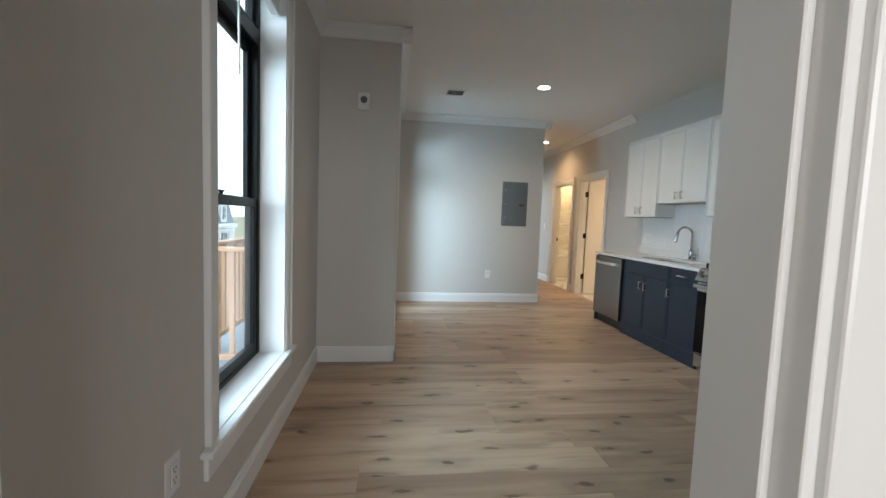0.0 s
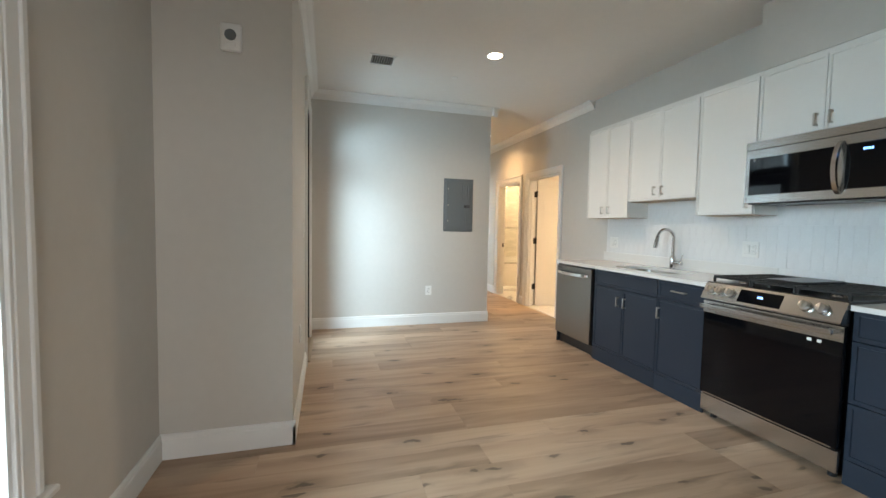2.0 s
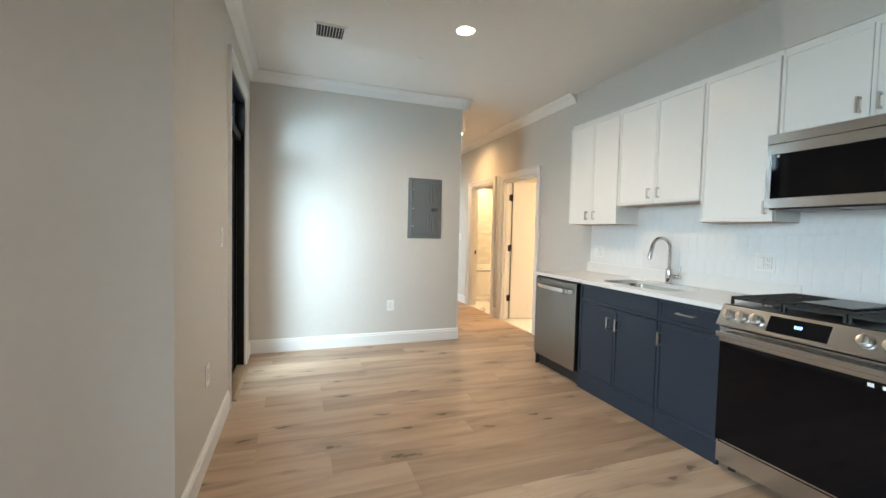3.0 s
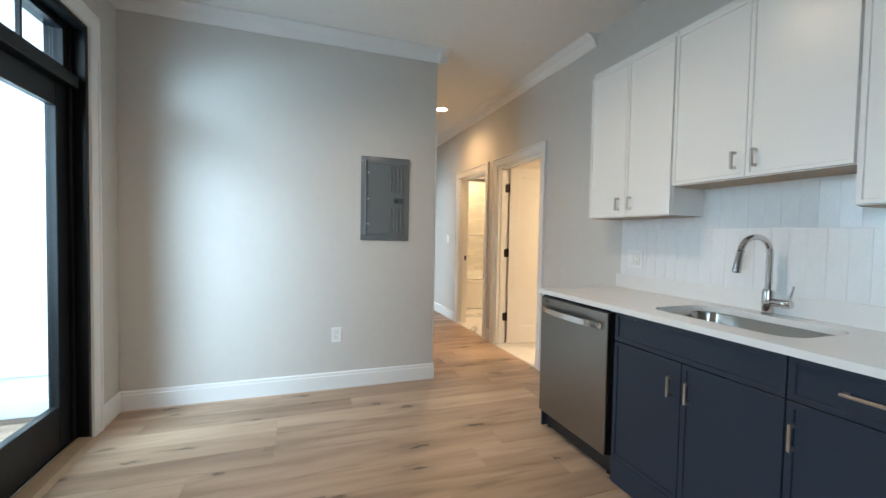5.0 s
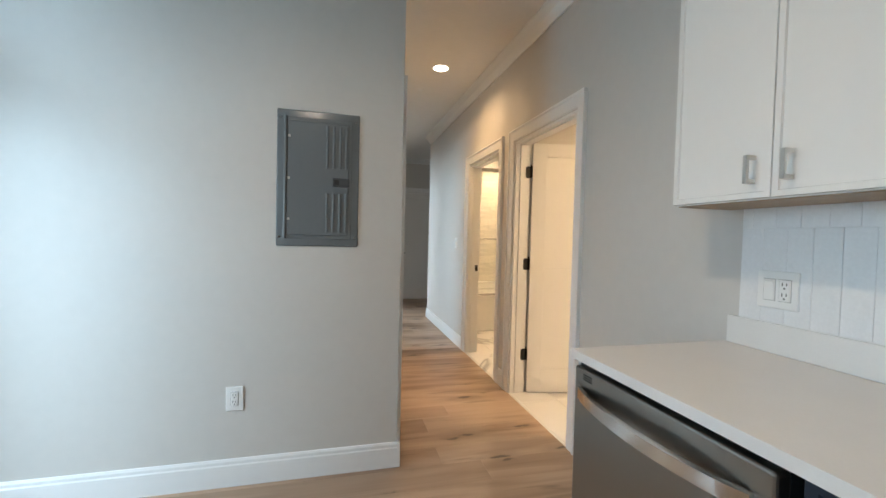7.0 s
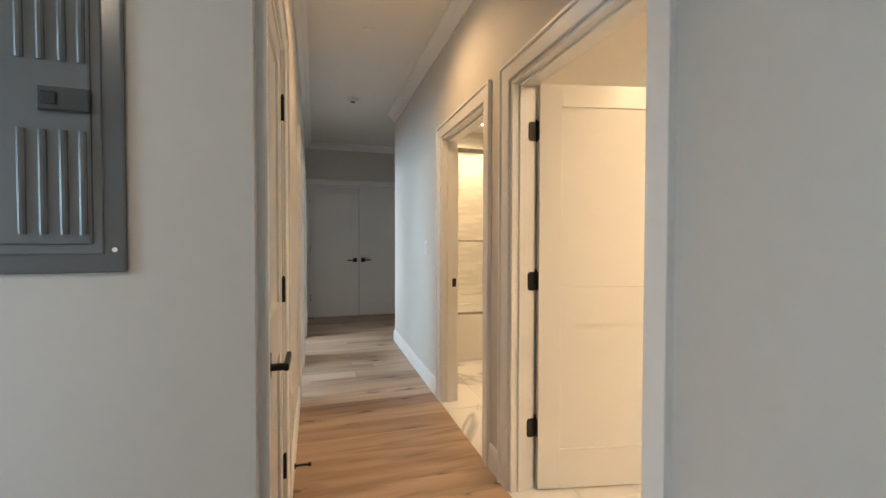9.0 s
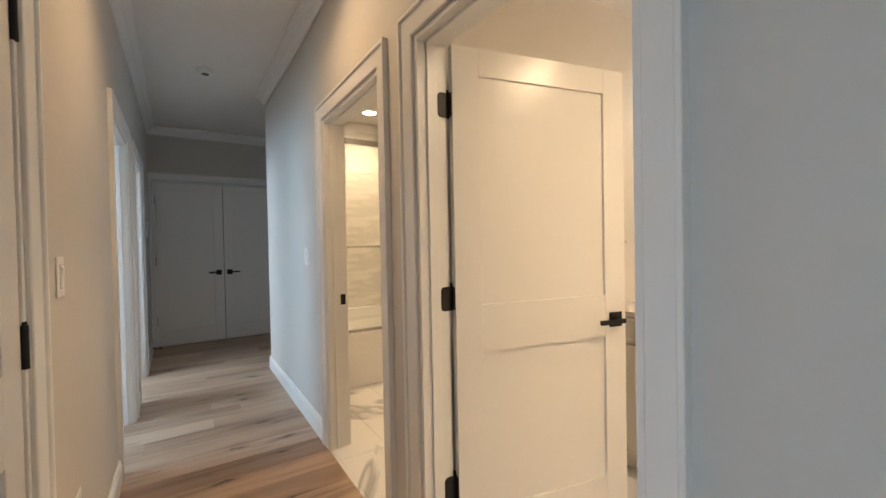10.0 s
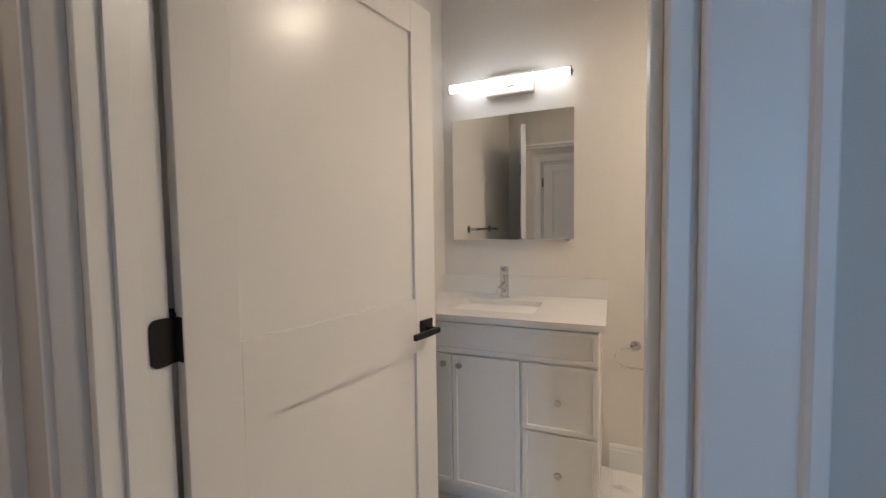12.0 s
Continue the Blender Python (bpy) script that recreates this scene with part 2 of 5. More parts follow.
STONE = marble("streaked_wall_tile", (0.74, 0.71, 0.64), (0.50, 0.50, 0.45), 1.3, (0.6, 1, 5.5), 0.16, 0.42, 0.60, 0.6)
ACRYL = material("tub_acrylic", (0.82, 0.81, 0.78), 0.12, 0, 2, 0.02)
MIRROR = material("mirror_silver", (0.88, 0.89, 0.89), 0.015, 1.0)
BATHW = material("bathroom_wall_paint", (0.72, 0.69, 0.645), 0.55, 0, 1.3, 0.02, 0.06, 300)
LAMPG = glow("lamp_disc_glow", (1.0, 0.84, 0.62), 14.0)
TUBEG = glow("vanity_tube_glow", (1.0, 0.83, 0.62), 6.0)
BLUED = glow("blue_digits", (0.10, 0.35, 1.0), 2.0)
CEDAR = material("cedar", (0.42, 0.215, 0.115), 0.6, 0, 6, 0.18, 0.2, 40)
PVC = material("white_pvc", (0.78, 0.79, 0.80), 0.4, 0, 2, 0.02)
DECK = material("grey_deck_board", (0.26, 0.28, 0.30), 0.7, 0, 5, 0.1, 0.2, 60)
OAKSILL = material("oak_threshold", (0.36, 0.26, 0.16), 0.5, 0, 12, 0.15)

# ---- builders ----
W = {}
XF = Matrix.Identity(4)     # a stretch that fits a run of units to its place


def thing(name, label="", category="", group="", m=None, kind=""):
    ob = new(name)
    m = XF @ (m or Matrix.Identity(4))
    ob.matrix_basis = m
    ob.empty_display_size = 0.1
    W[ob] = m.copy()
    return tagged(ob, label, category, group, kind)


def part(name, bm, mat, parent=None, label="", smooth=False):
    """Links a bmesh, given in world coordinates, as one mesh under a thing or part."""
    bm.transform(XF)
    if parent is not None:
        bm.transform(W[parent].inverted())
    bmesh.ops.recalc_face_normals(bm, faces=bm.faces)
    me = bpy.data.meshes.new(name)
    bm.to_mesh(me)
    bm.free()
    me.materials.append(mat)
    if smooth:
        for p in me.polygons:
            p.use_smooth = True
        me.set_sharp_from_angle(angle=radians(35))
    ob = new(name, me)
    if parent is not None:
        ob.parent = parent
        W[ob] = W[parent].copy()
    else:
        W[ob] = Matrix.Identity(4)
    if label:
        ob["label"] = label
    return ob


def solid(name, bm, mat, label, category, kind="", group="", smooth=False):
    return tagged(part(name, bm, mat, None, "", smooth), label, category, group, kind)


def box(x0, x1, y0, y1, z0, z1, bevel=0.0, bm=None, m=None, seg=1):
    bm = bm or bmesh.new()
    b2 = bmesh.new()
    bmesh.ops.create_cube(b2, size=1.0)
    b2.transform(Matrix.Translation(((x0 + x1) / 2, (y0 + y1) / 2, (z0 + z1) / 2)) @ Matrix.Diagonal((abs(x1 - x0), abs(y1 - y0), abs(z1 - z0), 1)))
    if bevel:
        bmesh.ops.bevel(b2, geom=b2.edges[:], offset=bevel, segments=seg, affect="EDGES", profile=0.5)
    return merge(bm, b2, m)


def merge(bm, b2, m=None):
    if m is not None:
        b2.transform(m)
    vs = [bm.verts.new(v.co) for v in b2.verts]
    b2.verts.index_update()
    for f in b2.faces:
        try:
            bm.faces.new([vs[v.index] for v in f.verts])
        except ValueError:
            pass
    b2.free()
    return bm


def cyl(p, q, r, bm=None, n=20, r2=None, bevel=0.0):
    """A cylinder or cone from p to q."""
    bm = bm or bmesh.new()
    b2 = bmesh.new()
    p, q = Vector(p), Vector(q)
    bmesh.ops.create_cone(b2, cap_ends=True, segments=n, radius1=r, radius2=r if r2 is None else r2, depth=(q - p).length)
    if bevel:
        bmesh.ops.bevel(b2, geom=[e for e in b2.edges if len(e.link_faces) == 2 and any(len(f.verts) > 4 for f in e.link_faces)], offset=bevel, segments=2, affect="EDGES", profile=0.5)
    b2.transform(Matrix.Translation((p + q) / 2) @ (q - p).to_track_quat("Z", "Y").to_matrix().to_4x4())
    return merge(bm, b2)


def tube(points, r, bm=None, n=12, r_end=None):
    """A round bar swept along points."""
    bm = bm or bmesh.new()
    pts = [Vector(p) for p in points]
    rings = []
    up = Vector((0.13, 0.31, 0.94)).normalized()
    for i, p in enumerate(pts):
        d = (pts[min(i + 1, len(pts) - 1)] - pts[max(i - 1, 0)]).normalized()
        a = d.cross(up).normalized()
        b = a.cross(d).normalized()
        rad = r if r_end is None else r + (r_end - r) * i / (len(pts) - 1)
        rings.append([bm.verts.new(p + rad * (math.cos(2 * math.pi * k / n) * a + math.sin(2 * math.pi * k / n) * b)) for k in range(n)])
    for s, t in zip(rings, rings[1:]):
        for k in range(n):
            bm.faces.new((s[k], s[(k + 1) % n], t[(k + 1) % n], t[k]))
    bm.faces.new(rings[0][::-1])
    bm.faces.new(rings[-1])
    return bm


def prism(profile, length, m, bm=None):
    """A closed profile in local y, z, drawn out along local x from 0 to length."""
    bm = bm or bmesh.new()
    b2 = bmesh.new()
    a = [b2.verts.new((0, y, z)) for y, z in profile]
    b = [b2.verts.new((length, y, z)) for y, z in profile]
    n = len(profile)
    for i in range(n):
        b2.faces.new((a[i], a[(i + 1) % n], b[(i + 1) % n], b[i]))
    b2.faces.new(a[::-1])
    b2.faces.new(b)
    return merge(bm, b2, m)


def facing_x(x, y, z=0):
    """Local frame on a wall that faces +x: local x runs along +y, local -y comes out of the wall."""
    return pose(x, y, z, 0, 0, 90)


def facing_minus_x(x, y, z=0):
    return pose(x, y, z, 0, 0, -90)


def wall(name, m, length, height, thick, openings=(), mat=None, label="greige painted drywall wall", z0=0.0):
    """Local x along the wall, its seen face at y = 0, its back at y = thick. Openings: x0, x1, z0, z1."""
    bm = bmesh.new()
    xs = sorted({0.0, length, *[v for o in openings for v in o[:2]]})
    for x0, x1 in zip(xs, xs[1:]):
        zs = [(z0, height)]
        for o in openings:
            if o[0] <= x0 and x1 <= o[1]:
                zs = [s for a, b in zs for s in ((a, min(b, o[2])), (max(a, o[3]), b)) if s[1] - s[0] > 1e-4]
        for a, b in zs:
            box(x0, x1, 0, thick, a, b, bm=bm)
    bmesh.ops.remove_doubles(bm, verts=bm.verts, dist=1e-5)
    bm.transform(m)
    return solid(name, bm, mat or WALL, label, "wall", "structure")


def baseboard(m, x0, x1, h=0.135, bm=None):
    prof = [(0, 0), (-0.016, 0), (-0.016, h - 0.03), (-0.012, h - 0.024), (-0.012, h - 0.010), (-0.006, h), (0, h)]
    return prism(prof, x1 - x0, m @ Matrix.Translation((x0, 0, 0)), bm)


def crown(m, x0, x1, z, s=0.10, bm=None):
    prof = [(0, z - s), (-0.012, z - s), (-0.016, z - s * 0.86), (-s * 0.38, z - s * 0.42), (-s * 0.74, z - s * 0.18), (-s * 0.80, z - 0.012), (-s * 0.88, z - 0.012), (-s * 0.88, z), (0, z)]
    return prism(prof, x1 - x0, m @ Matrix.Translation((x0, 0, 0)), bm)


def casing(m, x0, x1, top, bottom=0.0, w=0.09, name="door_casing", label="white painted stepped door casing", w1=None):
    """Flat trim with a raised outer band round an opening from x0 to x1, mitred, on the wall's seen face."""
    bm = bmesh.new()
    k, x0, x1, top = (w1 or w) / w, x0 - 0.005, x1 + 0.005, top + 0.005
    prof = [(0, 0), (0, 0.010), (0.0015, 0.0125), (0.005, 0.014), (w - 0.018, 0.016), (w - 0.0165, 0.021), (w - 0.013, 0.0245), (w - 0.002, 0.0245), (w, 0.0225), (w, 0)]
    rows = [[bm.verts.new(p) for p in ((x0 - u, -d, bottom), (x0 - u, -d, top + u), (x1 + u * k, -d, top + u), (x1 + u * k, -d, bottom))] for u, d in prof]
    n = len(rows)
    for i in range(n):
        a, b = rows[i], rows[(i + 1) % n]
        for c in range(3):
            bm.faces.new((a[c], a[c + 1], b[c + 1], b[c]))
    bm.faces.new([r[0] for r in rows])
    bm.faces.new([r[3] for r in rows][::-1])
    bm.transform(m)
    return solid(name, bm, TRIM, label, "door trim", "structure")


def jamb(m, x0, x1, top, depth, bottom=0.0, mat=None, name="door_jamb", stop=True):
    bm = bmesh.new()
    for a, b in ((x0 - 0.018, x0), (x1, x1 + 0.018)):
        box(a, b, -0.002, depth + 0.002, bottom, top + 0.018, 0.0015, bm)
    box(x0, x1, -0.002, depth + 0.002, top, top + 0.018, 0.0015, bm)
    for a, b in ((x0, x0 + 0.011), (x1 - 0.011, x1)) if stop else ():
        box(a, b, 0.035, depth - 0.050, bottom, top, 0.001, bm)
    if stop:
        box(x0 + 0.011, x1 - 0.011, 0.035, depth - 0.050, top - 0.011, top, 0.001, bm)
    bm.transform(m)
    return solid(name, bm, mat or TRIM, "white painted door jamb with stop", "door trim", "structure")


def rounded_plate(x0, x1, y0, y1, z0, z1, r, bm=None):
    """A thin plate that faces along y, with rounded corners."""
    pts = []
    for cx, cz, a0 in ((x1 - r, z1 - r, 0), (x0 + r, z1 - r, 90), (x0 + r, z0 + r, 180), (x1 - r, z0 + r, 270)):
        pts += [(cx + r * math.cos(radians(a0 + 22.5 * k)), cz + r * math.sin(radians(a0 + 22.5 * k))) for k in range(5)]
    bm = bm or bmesh.new()
    a, b = ([bm.verts.new((x, y, z)) for x, z in pts] for y in (y0, y1))
    n = len(pts)
    for i in range(n):
        bm.faces.new((a[i], a[(i + 1) % n], b[(i + 1) % n], b[i]))
    bm.faces.new(a[::-1])
    bm.faces.new(b)
    return bm


def door_leaf(name, m, w, h, label, handed=1, lever_z=0.93, hinges=True, lever=True, both=False, swung=False, backset=0.062, rail=0.094):
    """A two-panel shaker door. Local: hinge edge at x = 0, leaf to x = w, seen face at y = 0, back at y = 0.035, bottom 0.012."""
    d = thing(name, label, "door", "two-panel doors", m)
    m = m @ Matrix.Diagonal((handed, 1, 1, 1))
    t, z0 = 0.036, 0.012
    k = h / 2.02
    st, mid0, mid1, top, bot = 0.115, 0.835 * k, 1.022 * k, rail, 0.21
    bm = bmesh.new()
    box(0, st, 0, t, z0, h, 0.0015, bm)
    box(w - st, w, 0, t, z0, h, 0.0015, bm)
    for a, b in ((z0, bot), (mid0, mid1), (h - top, h)):
        box(st, w - st, 0.0004, t - 0.0004, a, b, 0, bm)
    bm.transform(m)
    part("leaf_frame", bm, DOORP, d)
    for a, b in ((bot, mid0), (mid1, h - top)):
        part("panel", box(st - 0.002, w - st + 0.002, 0.011, t - 0.011, a - 0.002, b + 0.002, m=m), DOORP, d)
    if hinges:
        for z in (0.316 * k, 1.053 * k, 1.795 * k):
            bm = bmesh.new()
            hy = t - 0.002 if swung else -0.006
            cyl((-0.006, hy, z - 0.048), (-0.006, hy, z + 0.052), 0.0075, bm, 14)
            cyl((-0.006, hy, z + 0.052), (-0.006, hy, z + 0.060), 0.005, bm, 12)
            if swung:
                box(-0.003, 0.0, 0.004, t - 0.003, z - 0.045, z + 0.045, 0, bm)
            else:
                box(-0.010, -0.001, -0.0075, -0.001, z - 0.045, z + 0.045, 0, bm)
            bm.transform(m)
            part("hinge", bm, HARD, d, "matte black butt hinge", smooth=True)
    if lever:
        for s in ((-1, 1) if both else (-1,)):
            y = 0.0 if s < 0 else t
            bm = bmesh.new()
            x = w - backset
            box(x - 0.033, x + 0.033, y, y + s * 0.009, lever_z - 0.033, lever_z + 0.033, 0.0015, bm)
            cyl((x, y + s * 0.009, lever_z), (x, y + s * 0.052, lever_z), 0.0105, bm, 14)
            box(x - 0.125, x + 0.012, y + s * 0.044, y + s * 0.058, lever_z - 0.010, lever_z + 0.010, 0.002, bm)
            bm.transform(m)
            part("lever_handle", bm, HARD, d, "matte black lever on a square rose", smooth=True)
    return d


def outlet_plate(m, label, switch=False, wide=False):
    o = thing("light_switch" if switch and not wide else "wall_outlet", label, "light switch" if switch and not wide else "wall outlet", "", m)
    w = 0.122 if wide else 0.080
    part("cover_plate", box(-w / 2, w / 2, -0.006, 0, -0.060, 0.060, 0.003, m=m, seg=2), PLAST, o)
    for k, cx in enumerate((-0.023, 0.023) if wide else (0.0,)):
        # a grey strip paints the thin shadow line round the insert
        part("insert_gap_shade", box(cx - 0.0182, cx + 0.0182, -0.0064, -0.005, -0.0352, 0.0352, m=m), SEAM, o)
        ins = part("insert", box(cx - 0.0168, cx + 0.0168, -0.009, -0.005, -0.0338, 0.0338, 0.0015, m=m), PLAST, o)
        if switch or (wide and k == 0):
            bm = prism([(-0.009, -0.030), (-0.0125, 0.026), (-0.009, 0.030)], 0.026, m @ Matrix.Translation((cx - 0.013, 0, 0)))
            part("rocker", bm, PLAST, ins)
        else:
            for cz in (-0.0165, 0.0165):
                face = bmesh.new()
                cyl((cx, -0.009, cz), (cx, -0.0098, cz), 0.0148, face, 24)
                face.transform(m)
                part("socket_face", face, PLAST, ins)
                bm = bmesh.new()
                for dx, hh in ((-0.0062, 0.0052), (0.0062, 0.0042)):
                    box(cx + dx - 0.0013, cx + dx + 0.0013, -0.0103, -0.0095, cz + 0.004 - hh, cz + 0.004 + hh, 0, bm)
                cyl((cx, -0.0103, cz - 0.0085), (cx, -0.0095, cz - 0.0085), 0.0028, bm, 10)
                bm.transform(m)
                tagged(part("slots", bm, DARKGAP, ins), kind="stuff")
    for cz in (-0.048, 0.048):
        bm = cyl((0, -0.006, cz), (0, -0.0068, cz), 0.003, None, 10)
        bm.transform(m)
        part("screw", bm, PLAST, o)
    return o


def bar_pull(parent, m, length=0.13, r=0.005, horizontal=False):
    """A squared bar pull on a face at local y = 0."""
    bm = bmesh.new()
    h = length / 2
    box(-r, r, -0.032, -0.023, -h, h, 0.0012, bm)
    for z in (-h + 0.006, h - 0.006):
        box(-r, r, -0.026, 0.0, z - 0.006, z + 0.006, 0.001, bm)
    if horizontal:
        bm.transform(Matrix.Rotation(radians(90), 4, "Y"))
    bm.transform(m)
    return part("handle", bm, NICKEL, parent, "brushed nickel bar pull")


def shaker_front(name, parent, m, w, h, mat, rail=0.05, t=0.019, deep=0.006):
    """A framed cabinet front: local x 0..w, z 0..h, its face at y = -t, with a shallow sunk field."""
    bm = bmesh.new()
    g, r = 0.0015, rail

    def loop(x0, x1, z0, z1, y):
        return [bm.verts.new(v) for v in ((x0, y, z0), (x1, y, z0), (x1, y, z1), (x0, y, z1))]

    loops = [loop(g, w - g, g, h - g, 0), loop(g, w - g, g, h - g, -t + 0.001), loop(g + 0.001, w - g - 0.001, g + 0.001, h - g - 0.001, -t),
             loop(r, w - r, r, h - r, -t), loop(r + 0.002, w - r - 0.002, r + 0.002, h - r - 0.002, -t + deep)]
    bm.faces.new(loops[0])
    for p, q in zip(loops, loops[1:]):
        for i in range(4):
            bm.faces.new((p[i], p[(i + 1) % 4], q[(i + 1) % 4], q[i]))
    bm.faces.new(loops[-1])
    bm.transform(m)
    return part(name, bm, mat, parent)


def slab_front(name, parent, m, w, h, mat, t=0.019):
    bm = bmesh.new()
    g = 0.0015
    box(g, w - g, -t, 0, g, h - g, 0.0012, bm)
    bm.transform(m)
    return part(name, bm, mat, parent)

# ---- structure ----
CZ, BZ = 2.82, 2.60          # ceilings of the flat, of the bathrooms
RX = 3.690                   # the kitchen and hall wall
SKEW = 0.6                   # the bedroom side of the hall is not quite square
LFT = pose(0.383, 4.187, 0, 0, 0, 90)      # balcony door wall: local x along it from the pier
HLF = pose(2.645, 6.805, 0, 0, 0, 90 + SKEW)     # hall wall on the same side

DOOR_TOP = 2.050
wall("wall_window", facing_x(-0.279, 1.11), 3.077, CZ, 0.22, [(1.105, 2.055, 0.42, 2.55)])
wall("wall_pier", pose(-0.499, 4.187, 0), 0.882, CZ, 0.12)
wall("wall_balcony", LFT @ Matrix.Translation((0.12, 0, 0)), 2.498, CZ, 0.20, [(1.263, 2.113, 0.0, 2.42)])
wall("wall_panel", pose(0.11, 6.805, 0), 2.535, CZ, 0.115)
wall("wall_hall_left", HLF @ Matrix.Translation((0.115, 0, 0)), 5.72, CZ, 0.12, [(0.022, 0.725, 0.0, DOOR_TOP), (2.302, 3.138, 0.0, DOOR_TOP), (3.562, 4.398, 0.0, DOOR_TOP)])
wall("wall_kitchen", facing_minus_x(RX, 10.86), 4.11, CZ, 0.125, [(2.022, 2.868, 0.0, DOOR_TOP), (3.197, 4.078, 0.0, DOOR_TOP)])
wall("wall_kitchen_run", facing_minus_x(RX, 6.75), 5.75, CZ, 0.125)
wall("wall_entry_room", pose(RX, 1.11, 0, 0, 0, 180), 3.969, CZ, 0.115, [(2.932, 3.738, 0.0, DOOR_TOP)])
wall("wall_closet", pose(2.30, 12.62, 0), 3.4, CZ, 0.12, [(0.325, 1.895, 0.0, 2.145)])
wall("wall_hall_turn", pose(RX + 2.0, 10.86, 0, 0, 0, 180), 1.87, CZ, 0.12)
wall("wall_hall_end", facing_minus_x(5.60, 12.62), 1.76, CZ, 0.12)
# rooms beyond the doorways and the room that the walk starts in: plain shells
for nm, m, ln in (("wall_entry_window", facing_x(-0.279, -2.2), 3.19), ("wall_entry_back", pose(-0.4, -2.2, 0, 0, 0, 180) @ pose(-4.4, 0, 0), 4.4),
                  ("wall_entry_side", facing_minus_x(3.690, 0.995), 3.2)):
    wall(nm, m, ln, CZ, 0.12)
wall("wall_bedroom_window", facing_x(0.30, 7.1), 3.6, CZ, 0.12, [(2.0, 3.3, 0.8, 2.2)])
wall("wall_second_bedroom_window", facing_x(0.30, 10.32), 2.4, CZ, 0.12, [(0.05, 1.1, 0.8, 2.2)])
wall("wall_bedroom_divider", pose(0.3, 10.22, 0), 2.10, CZ, 0.10)
wall("wall_bedroom_back", pose(2.39, 8.0, 0, 0, 0, 180), 2.1, CZ, 0.10)
wall("wall_second_bedroom_back", pose(0.3, 12.70, 0), 2.0, CZ, 0.10)
# bathroom shells
wall("wall_vanity", facing_minus_x(5.531, 7.78), 2.2, BZ + 0.1, 0.12, mat=BATHW, label="warm white bathroom wall")
wall("wall_bath_divider", pose(3.815, 7.766, 0), 1.72, BZ + 0.1, 0.05, mat=BATHW, label="warm white bathroom wall")
wall("wall_bath_side", pose(5.53, 5.60, 0, 0, 0, 180), 1.72, BZ + 0.1, 0.10, mat=BATHW, label="warm white bathroom wall")
wall("wall_tub_room_divider", pose(5.53, 7.88, 0, 0, 0, 180), 1.72, BZ + 0.1, 0.05, mat=BATHW, label="warm white bathroom wall")
wall("wall_tub_end", facing_minus_x(5.45, 10.65), 2.85, BZ + 0.1, 0.12, mat=BATHW, label="warm white bathroom wall")
wall("wall_tub_back", pose(3.815, 10.535, 0), 1.64, BZ + 0.1, 0.12, mat=BATHW, label="warm white bathroom wall")

bm = box(-0.51, 3.83, -2.3, 6.92, CZ, CZ + 0.15)
box(0.2, 3.83, 6.92, 13.1, CZ, CZ + 0.15, 0, bm)
box(3.83, 5.75, 10.75, 13.1, CZ, CZ + 0.15, 0, bm)
solid("ceiling", bm, CEIL, "off-white painted flat ceiling", "ceiling", "structure")
bm = box(3.80, 5.7, 5.5, 10.72, BZ, BZ + 0.1)
solid("ceiling_bathrooms", bm, CEIL, "off-white painted bathroom ceiling", "ceiling", "structure")
bm = box(-0.51, 3.80, -2.3, 6.92, -0.16, -0.021)
box(0.2, 3.80, 6.92, 13.1, -0.16, -0.021, 0, bm)
box(3.80, 5.75, 10.80, 13.1, -0.16, -0.021, 0, bm)
FLOOR = solid("floor", bm, SUB, "pale oak plank floor with knots", "floor", "structure")

# chase above the microwave
bm = box(3.44, RX, 2.5, 3.925, 2.372, CZ - 0.001)
solid("duct_chase", bm, WALL, "greige painted drywall duct chase above wall cabinets", "duct chase", "structure")

# baseboards
bm = baseboard(facing_x(-0.279, 1.11), 0, 3.077)
baseboard(pose(-0.279, 4.187, 0), 0, 0.662 + 0.016, bm=bm)
baseboard(LFT, -0.016, 1.288, bm=bm)
baseboard(LFT, 2.328, 2.618, bm=bm)
baseboard(pose(0.383, 6.805, 0), 0, 2.262 + 0.016, bm=bm)
baseboard(HLF, -0.016, 0.022, bm=bm)
baseboard(HLF, 0.94, 2.32, bm=bm)
baseboard(HLF, 3.355, 3.578, bm=bm)
baseboard(HLF, 4.612, 5.81, bm=bm)
baseboard(facing_minus_x(RX, 10.86), 0, 1.925, bm=bm)
baseboard(facing_minus_x(RX, 10.86), 2.966, 3.10, bm=bm)
baseboard(facing_minus_x(RX, 6.722), 0.02, 0.95, bm=bm)
baseboard(pose(RX + 1.9, 10.86, 0, 0, 0, 180), 0, 1.9 + 0.016, bm=bm)
baseboard(pose(2.30, 12.62, 0), 1.99, 3.3, bm=bm)
baseboard(facing_minus_x(5.531, 6.85), 0, 1.2, bm=bm)
solid("baseboard", bm, TRIM, "white painted baseboard with stepped top", "baseboard", "structure")

# crown mouldings
bm = crown(facing_x(-0.279, 1.11), 0, 3.077, CZ)
crown(pose(-0.279, 4.187, 0), 0, 0.662 + 0.088, CZ, bm=bm)
crown(LFT, -0.088, 2.618, CZ, bm=bm)
crown(pose(0.383, 6.805, 0), 0, 2.262 + 0.088, CZ, bm=bm)
crown(HLF, -0.088, 5.81, CZ, bm=bm)
crown(facing_minus_x(RX, 10.86), 0, 4.80, CZ, bm=bm)
crown(pose(2.30, 12.62, 0), 0, 3.3, CZ, bm=bm)
solid("crown_moulding", bm, TRIM, "white painted crown moulding", "crown moulding", "structure")

# doorways on the kitchen and hall wall
RW = facing_minus_x(RX, 10.86)
